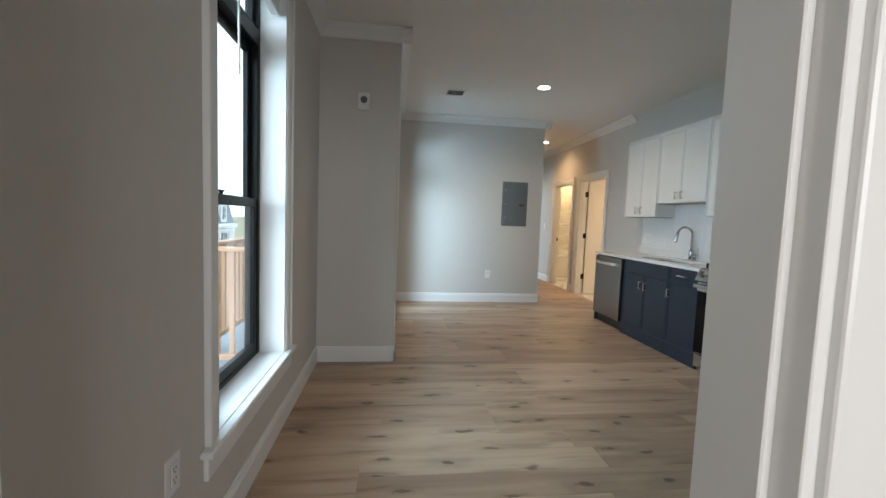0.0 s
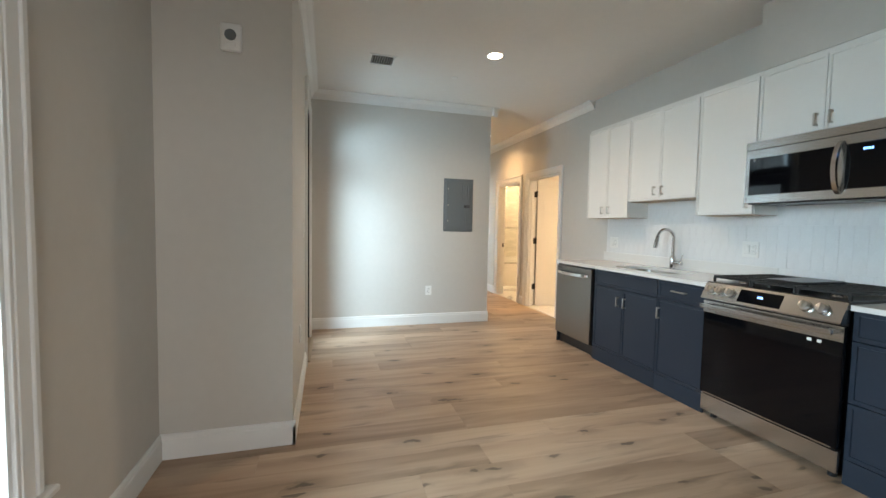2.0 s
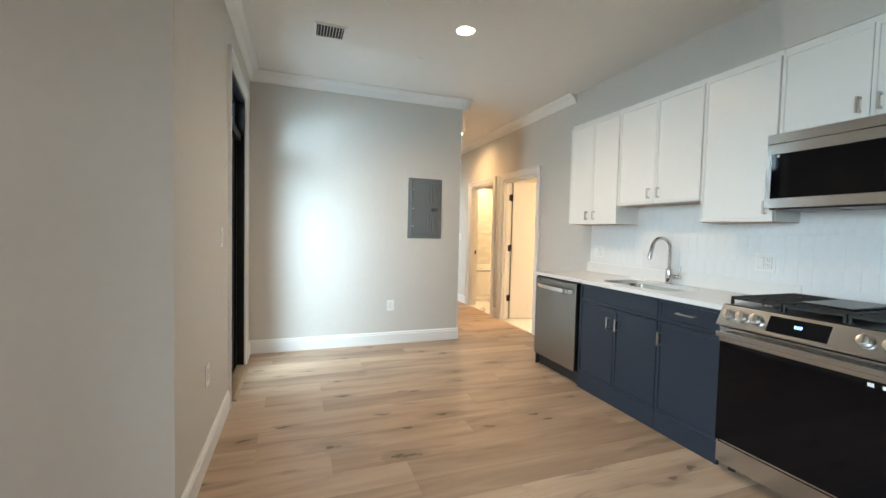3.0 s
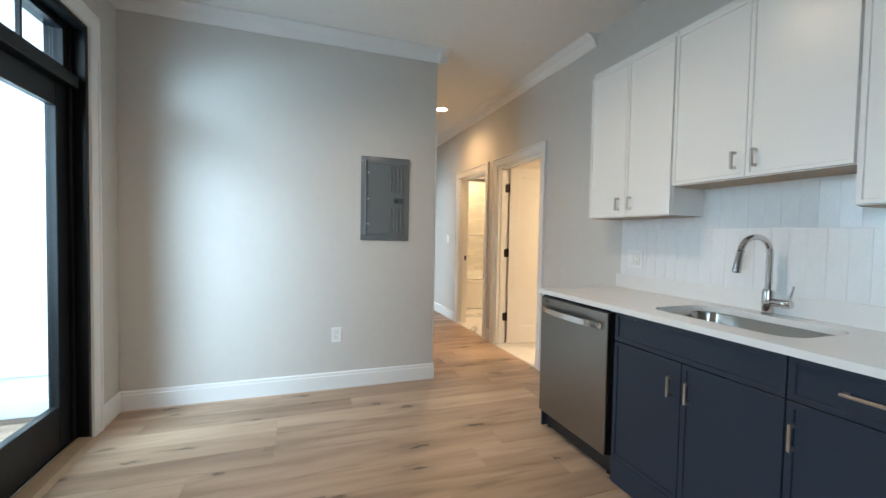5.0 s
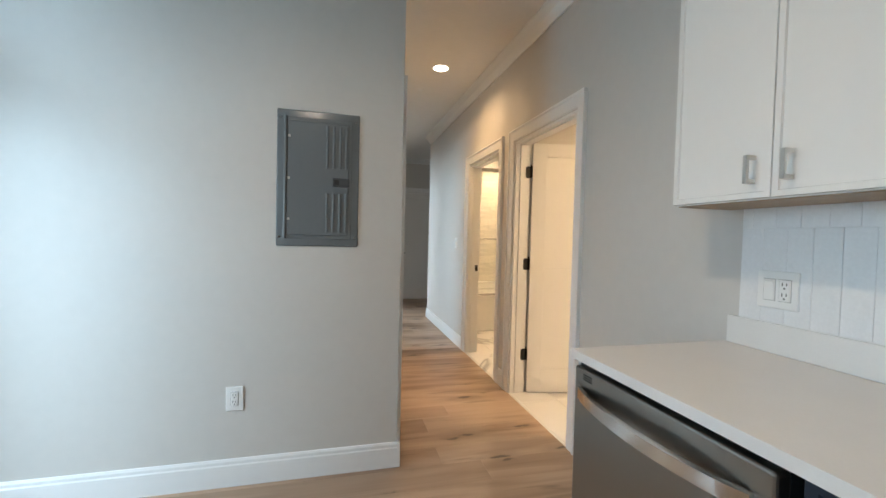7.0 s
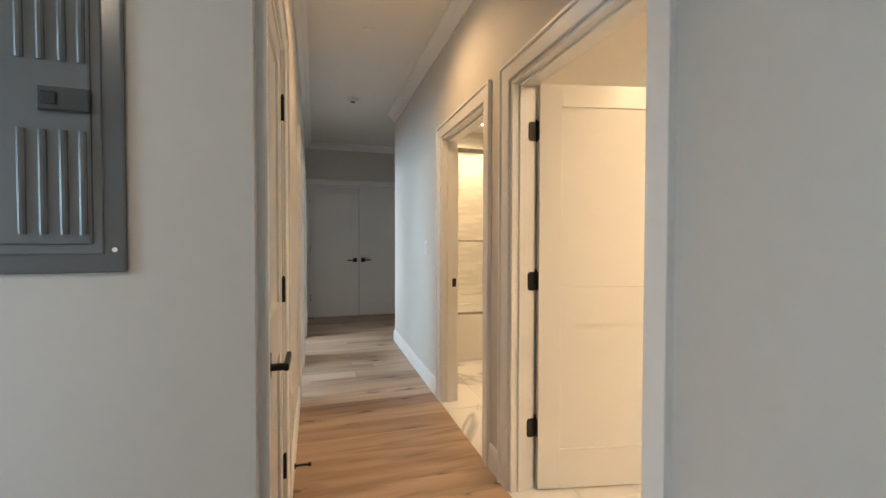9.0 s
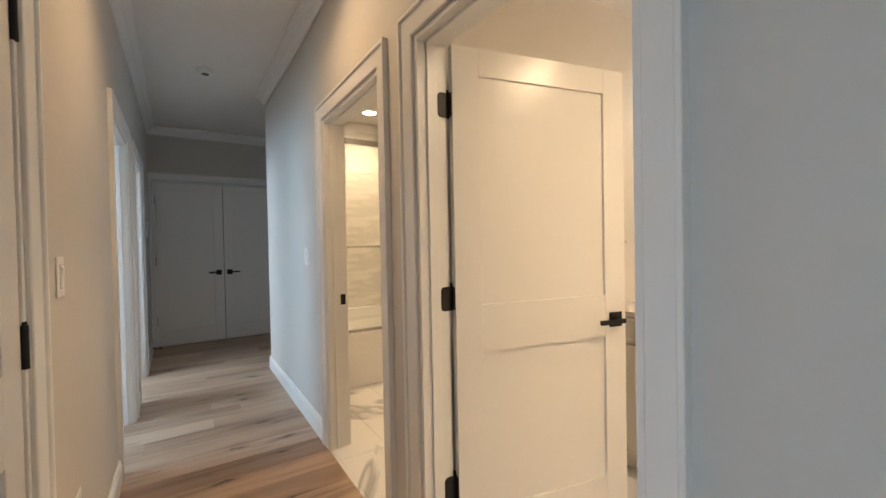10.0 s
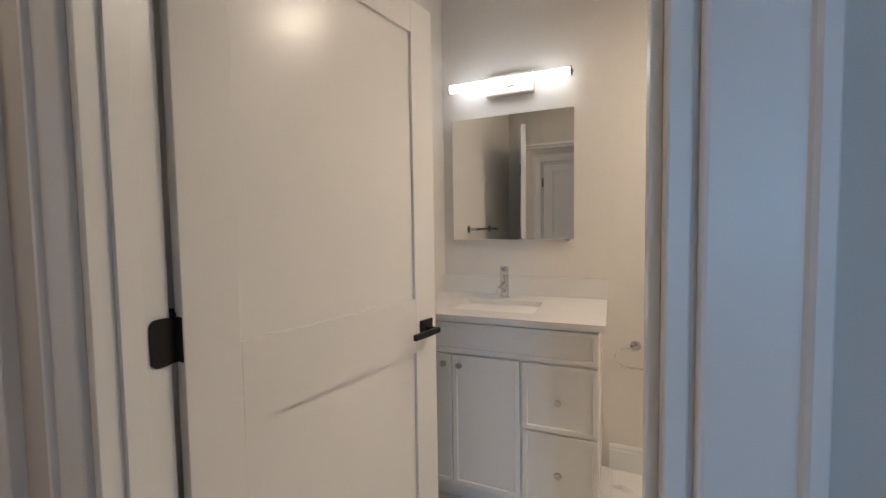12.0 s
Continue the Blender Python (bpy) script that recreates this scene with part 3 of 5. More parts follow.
for a, b in ((2.04, 2.85), (3.215, 4.060)):
    casing(RW, a - 0.018, b + 0.018, DOOR_TOP, w1=0.09 if a < 3 else 0.080)
    jamb(RW, a, b, DOOR_TOP - 0.018, 0.125)
# doorways on the other hall wall
for a, b in ((2.435, 3.235), (3.695, 4.495)):
    casing(HLF, a - 0.018, b + 0.018, DOOR_TOP)
    jamb(HLF, a, b, DOOR_TOP - 0.018, 0.12)
casing(HLF, 0.137, 0.840, DOOR_TOP)
jamb(HLF, 0.155, 0.822, DOOR_TOP - 0.018, 0.12)
# doorway where the walk starts, trimmed on both faces
EN = pose(RX, 1.11, 0, 0, 0, 180)
ENB = pose(-0.279, 0.995, 0)
jamb(EN, 2.95, 3.72, DOOR_TOP - 0.018, 0.115, stop=False)
bm = bmesh.new()
for a, b in ((2.95, 2.962), (3.708, 3.72)):
    box(a, b, -0.001, 0.088, 0.0, DOOR_TOP - 0.018, 0.002, bm)
box(2.962, 3.708, -0.001, 0.088, DOOR_TOP - 0.030, DOOR_TOP - 0.018, 0.002, bm)
bm.transform(EN)
solid("door_stop_trim", bm, TRIM, "white painted stop strip inside the doorway", "door trim", "structure")
casing(EN, 2.940, 3.73, DOOR_TOP)
casing(ENB, 0.239, 1.029, DOOR_TOP)

# floors of the bathrooms
bm = bmesh.new()
for i in range(6):
    for j in range(8):
        box(3.70 + i * 0.305, 3.70 + i * 0.305 + 0.302, 5.62 + j * 0.61, 5.62 + j * 0.61 + 0.607, -0.02, 0.004, 0.001, bm)
box(3.68, 5.62, 5.60, 10.75, -0.04, 0.001, 0, bm)
solid("bathroom_floor", bm, MARB, "white marble floor tiles with grey veins", "tiled floor", "structure")

# ---- window in the living room ----
def tall_window():
    m = facing_x(-0.279, 1.11)
    a, b = 1.105, 2.055
    wdw = thing("window_1", "black double-hung window with transom, white casing", "window", "", m, kind="structure")
    bm = bmesh.new()
    for x0, x1 in ((a, a + 0.016), (b - 0.016, b)):
        box(x0, x1, -0.003, 0.14, 0.42, 2.55, 0, bm)
    box(a + 0.016, b - 0.016, -0.003, 0.14, 2.534, 2.55, 0, bm)
    bm.transform(m)
    part("jamb_lining", bm, TRIM, wdw)
    bm = bmesh.new()
    box(a - 0.13, b + 0.13, -0.045, 0.0, 0.41, 0.435, 0.006, bm)
    box(a + 0.016, b - 0.016, 0.0, 0.145, 0.41, 0.435, 0, bm)
    bm.transform(m)
    part("window_sill", bm, TRIM, wdw)
    part("apron", box(a - 0.10, b + 0.10, -0.018, -0.0005, 0.315, 0.41, 0.003, m=m), TRIM, wdw)
    bm = bmesh.new()
    for s, e in ((a, -1), (b, 1)):
        box(s, s + e * 0.016, -0.014, 0, 0.435, 2.64, 0.002, bm)
        box(s + e * 0.016, s + e * 0.066, -0.018, 0, 0.435, 2.64, 0.002, bm)
        box(s + e * 0.066, s + e * 0.09, -0.026, 0, 0.435, 2.64, 0.003, bm)
    box(a, b, -0.018, 0, 2.55, 2.64, 0.002, bm)
    bm.transform(m)
    part("casing", bm, TRIM, wdw)
    # black frame, sashes and transom
    f0, f1 = 0.142, 0.215
    bm = bmesh.new()
    box(a, a + 0.045, f0, f1, 0.42, 2.55, 0.003, bm)
    box(b - 0.045, b, f0, f1, 0.42, 2.55, 0.003, bm)
    box(a + 0.045, b - 0.045, f0, f1, 0.42, 0.458, 0.003, bm)
    box(a + 0.045, b - 0.045, f0, f1, 2.51, 2.55, 0.003, bm)
    box(a + 0.045, b - 0.045, f0 - 0.004, f1, 2.19, 2.28, 0.004, bm)
    bm.transform(m)
    part("window_frame", bm, BLACK, wdw, "black painted frame and transom bar")

    def sash(nm, x0, x1, z0, z1, y0, y1, st, rb, rt):
        bm = bmesh.new()
        box(x0, x0 + st, y0, y1, z0, z1, 0.003, bm)
        box(x1 - st, x1, y0, y1, z0, z1, 0.003, bm)
        box(x0 + st, x1 - st, y0, y1, z0, z0 + rb, 0.003, bm)
        box(x0 + st, x1 - st, y0, y1, z1 - rt, z1, 0.003, bm)
        bm.transform(m)
        s = part(nm, bm, BLACK, wdw)
        g = part("pane", box(x0 + st - 0.004, x1 - st + 0.004, (y0 + y1) / 2 - 0.003, (y0 + y1) / 2 + 0.003, z0 + rb - 0.004, z1 - rt + 0.004, m=m), WGLASS, s)
        g.visible_shadow = False
        return s

    lo = sash("lower_sash", a + 0.045, b - 0.045, 0.458, 1.345, f0 + 0.006, f0 + 0.036, 0.035, 0.05, 0.05)
    up = sash("upper_sash", a + 0.045, b - 0.045, 1.305, 2.19, f0 + 0.04, f0 + 0.068, 0.042, 0.04, 0.045)
    tr = sash("transom_sash", a + 0.045, b - 0.045, 2.28, 2.51, f0 + 0.02, f0 + 0.05, 0.03, 0.03, 0.03)
    part("muntin", box((a + b) / 2 - 0.008, (a + b) / 2 + 0.008, f0 + 0.046, f0 + 0.062, 1.345, 2.145, m=m), BLACK, up)
    part("muntin", box((a + b) / 2 - 0.008, (a + b) / 2 + 0.008, f0 + 0.027, f0 + 0.043, 2.31, 2.48, m=m), BLACK, tr)
    bm = cyl(((a + b) / 2 - 0.02, f0 + 0.02, 1.345), ((a + b) / 2 - 0.02, f0 + 0.02, 1.357), 0.011, None, 14)
    box((a + b) / 2 - 0.05, (a + b) / 2 + 0.012, f0 + 0.012, f0 + 0.026, 1.357, 1.365, 0.002, bm)
    bm.transform(m)
    part("sash_lock", bm, BLACK, lo, smooth=True)
    # raised blind: headrail, gathered slats, tilt wand
    bl = thing("window_blind", "white slatted blind drawn fully up under the window head", "blind", "", m)
    part("headrail", box(a + 0.02, b - 0.02, 0.035, 0.085, 2.475, 2.527, 0.002, m=m), PLAST, bl)
    for k in range(9):
        part("slat", box(a + 0.025, b - 0.025, 0.034, 0.084, 2.402 + k * 0.0075, 2.4055 + k * 0.0075, m=m), PLAST, bl)
    part("bottom_rail", box(a + 0.022, b - 0.022, 0.036, 0.082, 2.380, 2.399, 0.003, m=m), PLAST, bl)
    bm = tube([(a + 0.30, 0.03, 2.48), (a + 0.325, 0.035, 2.30), (a + 0.36, 0.045, 1.86)], 0.0045, None, 8)
    bm.transform(m)
    part("tilt_wand", bm, PLAST, bl, "clear white plastic tilt wand", smooth=True)


tall_window()


# ---- balcony door ----
def balcony_door():
    m = LFT
    a, b = 1.383, 2.233
    fr = thing("door_1", "black full-glass balcony door with transom above", "glass door", "", m, kind="structure")
    bm = bmesh.new()
    for x0, x1 in ((a, a + 0.03), (b - 0.03, b)):
        box(x0, x1, 0.0, 0.19, 0.0, 2.42, 0.002, bm)
    box(a + 0.03, b - 0.03, 0.0, 0.19, 2.385, 2.42, 0.002, bm)
    for x0, x1 in ((a + 0.03, a + 0.06), (b - 0.06, b - 0.03)):
        box(x0, x1, 0.06, 0.15, 0.03, 2.385, 0.003, bm)
    box(a + 0.03, b - 0.03, 0.03, 0.17, 2.045, 2.115, 0.004, bm)
    bm.transform(m)
    part("door_frame", bm, BLACK, fr, "black painted door frame")
    bm = bmesh.new()
    y0, y1, x0, x1 = 0.075, 0.12, a + 0.062, b - 0.062
    box(x0, x0 + 0.105, y0, y1, 0.03, 2.043, 0.003, bm)
    box(x1 - 0.105, x1, y0, y1, 0.03, 2.043, 0.003, bm)
    box(x0 + 0.105, x1 - 0.105, y0, y1, 0.03, 0.27, 0.003, bm)
    box(x0 + 0.105, x1 - 0.105, y0, y1, 1.915, 2.043, 0.003, bm)
    bm.transform(m)
    leaf = part("leaf", bm, BLACK, fr)
    g = part("pane", box(x0 + 0.10, x1 - 0.10, 0.094, 0.101, 0.265, 1.92, m=m), WGLASS, leaf)
    g.visible_shadow = False
    for z in (0.9, 1.02):
        part("lock_plate", box(x0 + 0.03, x0 + 0.06, y0 - 0.006, y0, z - 0.03, z + 0.03, 0.002, m=m), HARD, leaf)
    bm = bmesh.new()
    box(a + 0.062, a + 0.10, 0.07, 0.12, 2.117, 2.383, 0.003, bm)
    box(b - 0.10, b - 0.062, 0.07, 0.12, 2.117, 2.383, 0.003, bm)
    box(a + 0.10, b - 0.10, 0.07, 0.12, 2.117, 2.15, 0.003, bm)
    box(a + 0.10, b - 0.10, 0.07, 0.12, 2.35, 2.383, 0.003, bm)
    box((a + b) / 2 - 0.008, (a + b) / 2 + 0.008, 0.085, 0.105, 2.15, 2.35, 0, bm)
    bm.transform(m)
    ts = part("transom_sash", bm, BLACK, fr)
    g = part("pane", box(a + 0.098, b - 0.098, 0.093, 0.098, 2.148, 2.352, m=m), WGLASS, ts)
    g.visible_shadow = False
    bm = prism([(0.06, 0.0), (0.055, 0.025), (-0.02, 0.018), (-0.045, 0.0)], b - a - 0.06, m @ Matrix.Translation((a + 0.03, 0, 0)))
    part("threshold", bm, OAKSILL, fr, "oak threshold strip")
    part("sill_plate", box(a + 0.03, b - 0.03, 0.06, 0.19, 0.0, 0.028, 0.002, m=m), STEEL, fr, "grey metal sill")
    casing(m, a, b, 2.42, label="white painted casing round the balcony door")


balcony_door()

# ---- doors ----
bd = door_leaf("bathroom_door", pose(3.824, 7.617, 0, 0, 0, -12.0), 0.842, 2.038, "white two-panel bathroom door standing open", lever_z=0.918, rail=0.108, both=True, swung=True)
for z in (0.318, 1.061, 1.808):
    part("hinge_plate", rounded_plate(3.776, 3.822, 7.6405, 7.6445, z - 0.047, z + 0.047, 0.014), HARD, bd, "matte black hinge plate")
door_leaf("hall_closet_door", HLF @ Matrix.Translation((0.819, 0.004, 0)), 0.660, 2.028, "closed white two-panel hall door with black lever", handed=-1, lever_z=0.905, backset=0.105)
casing(pose(2.625, 12.62, 0), 0.0, 1.57, 2.145, label="white painted casing round the double closet doors")
jamb(pose(2.625, 12.62, 0), 0.018, 1.552, 2.127, 0.12)
door_leaf("closet_door", pose(2.647, 12.635, 0), 0.7600, 2.122, "closed white two-panel closet door with black lever", lever_z=0.935)
door_leaf("closet_door", pose(4.173, 12.635, 0), 0.7600, 2.122, "closed white two-panel closet door with black lever", handed=-1, lever_z=0.935)
# added black sheet, gives the shade seen through the gap between the leaves
solid("closet_shade_sheet", box(2.5, 4.3, 12.75, 12.80, 0, 2.5), DARKGAP, "near-black sheet painting the shade behind the closet doors", "wall", "structure")
# strike plate on the tub room jamb
bm = box(2.0395, 2.0425, 0.080, 0.112, 0.902, 0.967, 0.0008)
box(2.0427, 2.0435, 0.089, 0.103, 0.917, 0.952, 0, bm)
bm.transform(RW)
solid("strike_plate", bm, HARD, "matte black strike plate on the white jamb", "strike plate")
for mm in (HLF @ Matrix.Translation((1.30, -0.016, 0.06)), HLF @ Matrix.Translation((5.55, -0.016, 0.06))):
    bm = tube([(0, 0, 0), (0, -0.05, 0), (0, -0.075, -0.002)], 0.006, None, 10)
    cyl((0, -0.07, -0.002), (0, -0.085, -0.002), 0.010, bm, 12)
    cyl((0, 0, 0), (0, -0.008, 0), 0.013, bm, 12)
    bm.transform(mm)
    solid("door_stop", bm, HARD, "small black door stop on the baseboard", "door stop", "", "door stops", True)


# ---- kitchen ----
XF = Matrix.Translation((RX, 6.791, 0)) @ Matrix.Diagonal((1.025, 1.027, 1, 1)) @ Matrix.Translation((-RX, -6.791, 0))


def kit(y, z=0.0, x=RX):
    return facing_minus_x(x, y, z)


def rounded_loop(x0, x1, y0, y1, r, n=7):
    pts = []
    for cx, cy, a0 in ((x1 - r, y1 - r, 0), (x0 + r, y1 - r, 90), (x0 + r, y0 + r, 180), (x1 - r, y0 + r, 270)):
        for k in range(n):
            a = radians(a0 + 90 * k / (n - 1))
            pts.append((cx + r * math.cos(a), cy + r * math.sin(a)))
    return pts


def slab_with_hole(x0, x1, y0, y1, z0, z1, hole, r):
    bm = bmesh.new()
    n = 7
    inner = rounded_loop(*hole, r, n)
    corners = [(x1, y1), (x0, y1), (x0, y0), (x1, y0)]
    lv = []
    for z in (z0, z1):
        iv = [bm.verts.new((x, y, z)) for x, y in inner]
        ov = [bm.verts.new((x, y, z)) for x, y in corners]
        lv.append((iv, ov))
        for i in range(4 * n):
            j = (i + 1) % (4 * n)
            a, b = i // n, j // n
            if a == b:
                bm.faces.new((iv[i], iv[j], ov[a]))
            else:
                bm.faces.new((iv[i], iv[j], ov[b], ov[a]))
    (ia, oa), (ib, ob) = lv
    for i in range(4 * n):
        j = (i + 1) % (4 * n)
        bm.faces.new((ia[i], ia[j], ib[j], ib[i]))
    for i in range(4):
        j = (i + 1) % 4
        bm.faces.new((oa[i], oa[j], ob[j], ob[i]))
    return bm


def bowl(hole, r, z_top, z_bot, mat_name, shrink=0.015, fillet=0.03):
    bm = bmesh.new()
    rings = []
    x0, x1, y0, y1 = hole
    for s, z in ((-0.012, z_top), (0.0, z_top), (0.003, z_top - 0.01), (shrink, z_bot + fillet), (shrink + fillet * 0.3, z_bot + fillet * 0.35), (shrink + fillet, z_bot)):
        rr = max(r - max(s, 0) * 0.4, 0.02)
        rings.append([bm.verts.new((x, y, z)) for x, y in rounded_loop(x0 + s, x1 - s, y0 + s, y1 - s, rr)])
    for a, b in zip(rings, rings[1:]):
        for i in range(len(a)):
            j = (i + 1) % len(a)
            bm.faces.new((a[i], a[j], b[j], b[i]))
    bm.faces.new(rings[-1])
    return bm


def base_cabinet(y_left, width, fronts, label, open_top=False):
    """Fronts: kind, x, z, w, h, handle (None, 'v', 'h') and its place."""
    m = kit(y_left)
    c = thing("base_cabinet", label, "base cabinet", "navy base cabinets", m)
    bm = box(0, width, -0.58, -0.004, 0.10, 0.68 if open_top else 0.884)
    if open_top:
        box(0, 0.018, -0.58, -0.004, 0.68, 0.884, 0, bm)
        box(width - 0.018, width, -0.58, -0.004, 0.68, 0.884, 0, bm)
        box(0.018, width - 0.018, -0.58, -0.562, 0.68, 0.884, 0, bm)
    bm.transform(m)
    part("body", bm, NAVY, c)
    part("toe_kick", box(0, width, -0.5985, -0.581, 0.0, 0.129, 0.0012, m=m), NAVY, c)
    for nm, x, z, w, h, hd in fronts:
        f = shaker_front(nm, c, m @ Matrix.Translation((x, -0.5805, z)), w, h, NAVY, 0.022, 0.0195)
        if hd:
            bar_pull(f, m @ Matrix.Translation((x + hd[1], -0.600, z + hd[2])), hd[3], 0.005, hd[0] == "h")
    return c


base_cabinet(5.165, 0.752, [("false_front", 0.0, 0.735, 0.752, 0.148, None), ("door", 0.0, 0.132, 0.375, 0.600, ("v", 0.335, 0.488, 0.09)),
                            ("door", 0.377, 0.132, 0.375, 0.600, ("v", 0.040, 0.488, 0.09))], "navy sink base cabinet with two doors and nickel pulls", True)
base_cabinet(4.410, 0.422, [("drawer_front", 0.0, 0.735, 0.422, 0.148, ("h", 0.205, 0.076, 0.12)), ("door", 0.0, 0.132, 0.422, 0.600, ("v", 0.028, 0.488, 0.09))],
             "navy base cabinet with one drawer over one door")
base_cabinet(3.214, 0.61, [("drawer_front", 0.0, 0.735, 0.61, 0.148, ("h", 0.305, 0.076, 0.12)), ("drawer_front", 0.0, 0.42, 0.61, 0.312, ("h", 0.305, 0.24, 0.12)),
                           ("drawer_front", 0.0, 0.132, 0.61, 0.285, ("h", 0.305, 0.22, 0.12))], "navy three-drawer base cabinet with nickel pulls")
solid("end_filler", box(3.10, 3.69, 5.786, 5.799, 0.0, 0.884), NAVY, "narrow navy end panel beside the dishwasher", "cabinet panel")

HOLE = (3.195, 3.575, 4.455, 5.075)
ct = solid("worktop", slab_with_hole(3.068, RX - 0.001, 3.984, 5.806, 0.885, 0.913, HOLE, 0.09), QUARTZ, "white quartz worktop with an undermount sink cutout", "worktop")
solid("worktop", box(3.068, RX - 0.001, 2.60, 3.218, 0.885, 0.913, 0.002), QUARTZ, "short white quartz worktop beside the range", "worktop")
solid("stone_upstand", box(3.675, RX - 0.0005, 3.955, 5.80, 0.9135, 1.010, 0.002), QUARTZ, "low white quartz upstand along the wall", "upstand")


def kitchen_sink():
    s = thing("kitchen_sink", "stainless steel undermount sink in the white worktop", "sink", "", Matrix.Translation((3.385, 4.765, 0.70)))
    part("bowl", bowl(HOLE, 0.09, 0.8845, 0.70, ""), SINKST, s, smooth=True)
    bm = cyl((3.45, 4.765, 0.7005), (3.45, 4.765, 0.704), 0.055, None, 28)
    part("drain", bm, CHROME, s, "chrome basket drain", True)


kitchen_sink()


def kitchen_faucet():
    x, y = 3.628, 4.805
    f = thing("kitchen_faucet", "chrome pull-down gooseneck kitchen faucet", "faucet", "", Matrix.Translation((x, y, 0.913)))
    bm = cyl((x, y, 0.9132), (x, y, 0.919), 0.0275, None, 32, 0.026)
    cyl((x, y, 0.919), (x, y, 1.026), 0.0238, bm, 32, None, 0.0015)
    part("body", bm, CHROME, f, smooth=True)
    part("collar", cyl((x, y, 1.026), (x, y, 1.034), 0.0195, None, 28, 0.0165), CHROME, f, smooth=True)
    pts = [(x, y, 1.03), (x, y, 1.11), (x, y, 1.19)]
    r = 0.074
    for k in range(1, 19):
        a = radians(174 * k / 18)
        pts.append((x - r + r * math.cos(a), y + 0.03 * (1 - math.cos(a)) / 2, 1.200 + r * math.sin(a)))
    part("spout", tube(pts, 0.0138, None, 20), CHROME, f, smooth=True)
    e = Vector(pts[-1])
    d = (Vector(pts[-1]) - Vector(pts[-2])).normalized()
    part("spout_seam", cyl(e - d * 0.002, e + d * 0.002, 0.0146, None, 20), GREYD, f, smooth=True)
    bm = cyl(e + d * 0.002, e + d * 0.03, 0.0148, None, 22, 0.0158)
    cyl(e + d * 0.03, e + d * 0.100, 0.0158, bm, 22, 0.0178)
    sp = part("spray_head", bm, CHROME, f, smooth=True)
    part("spray_face", cyl(e + d * 0.100, e + d * 0.102, 0.015, None, 20), DARKGAP, sp)
    bm = cyl((x, y - 0.015, 0.972), (x + 0.002, y - 0.095, 0.972), 0.0185, None, 24, None, 0.0015)
    lv = part("valve", bm, CHROME, f, smooth=True)
    part("lever", tube([(x + 0.002, y - 0.086, 0.985), (x + 0.003, y - 0.088, 1.005), (x + 0.006, y - 0.097, 1.055)], 0.0058, None, 12, 0.0048), CHROME, lv, smooth=True)


kitchen_faucet()


POLISH = brushed("polished_steel", (0.72, 0.71, 0.69), 0.14)


def dishwasher():
    m = kit(5.782)
    d = thing("dishwasher", "stainless steel dishwasher with a curved bar handle", "dishwasher", "", m)
    w = 0.592
    part("tub", box(0.003, w - 0.003, -0.585, -0.01, 0.11, 0.872, m=m), BPLAS, d)
    part("door_panel", box(0, w, -0.622, -0.586, 0.118, 0.868, 0.006, m=m, seg=2), DWST, d, "dark brushed steel door")
    part("kick_plate", box(0.004, w - 0.004, -0.56, -0.54, 0.005, 0.112, m=m), BPLAS, d)
    bm = bmesh.new()
    n = 17
    pts = [(0.035 + 0.522 * k / (n - 1), -0.628 - 0.042 * math.sin(math.pi * k / (n - 1)) ** 0.7, 0.795) for k in range(n)]
    prev = None
    for x, y, z in pts:
        ring = [bm.verts.new(v) for v in ((x, y - 0.006, z - 0.016), (x, y + 0.007, z - 0.019), (x, y + 0.007, z + 0.019), (x, y - 0.006, z + 0.016))]
        if prev:
            for i in range(4):
                bm.faces.new((prev[i], prev[(i + 1) % 4], ring[(i + 1) % 4], ring[i]))
        else:
            bm.faces.new(ring)
        prev = ring
    bm.faces.new(prev[::-1])
    bm.transform(m)
    part("handle", bm, POLISH, d, "polished curved bar handle", True)
    bm = bmesh.new()
    for k in range(3):
        box(0.045, 0.085, -0.6235, -0.6215, 0.836 + k * 0.007, 0.8395 + k * 0.007, 0, bm)
    bm.transform(m)
    part("vent_slots", bm, DARKGAP, d)
    for x in (0.03, w - 0.03):
        bm = cyl((x, -0.55, 0.0), (x, -0.55, 0.02), 0.018, None, 14)
        bm.transform(m)
        part("foot", bm, BPLAS, d)
    bm = cyl((w - 0.008, -0.60, 0.42), (w + 0.006, -0.60, 0.42), 0.006, None, 12)
    bm.transform(m)
    part("side_screw", bm, CHROME, d)


dishwasher()


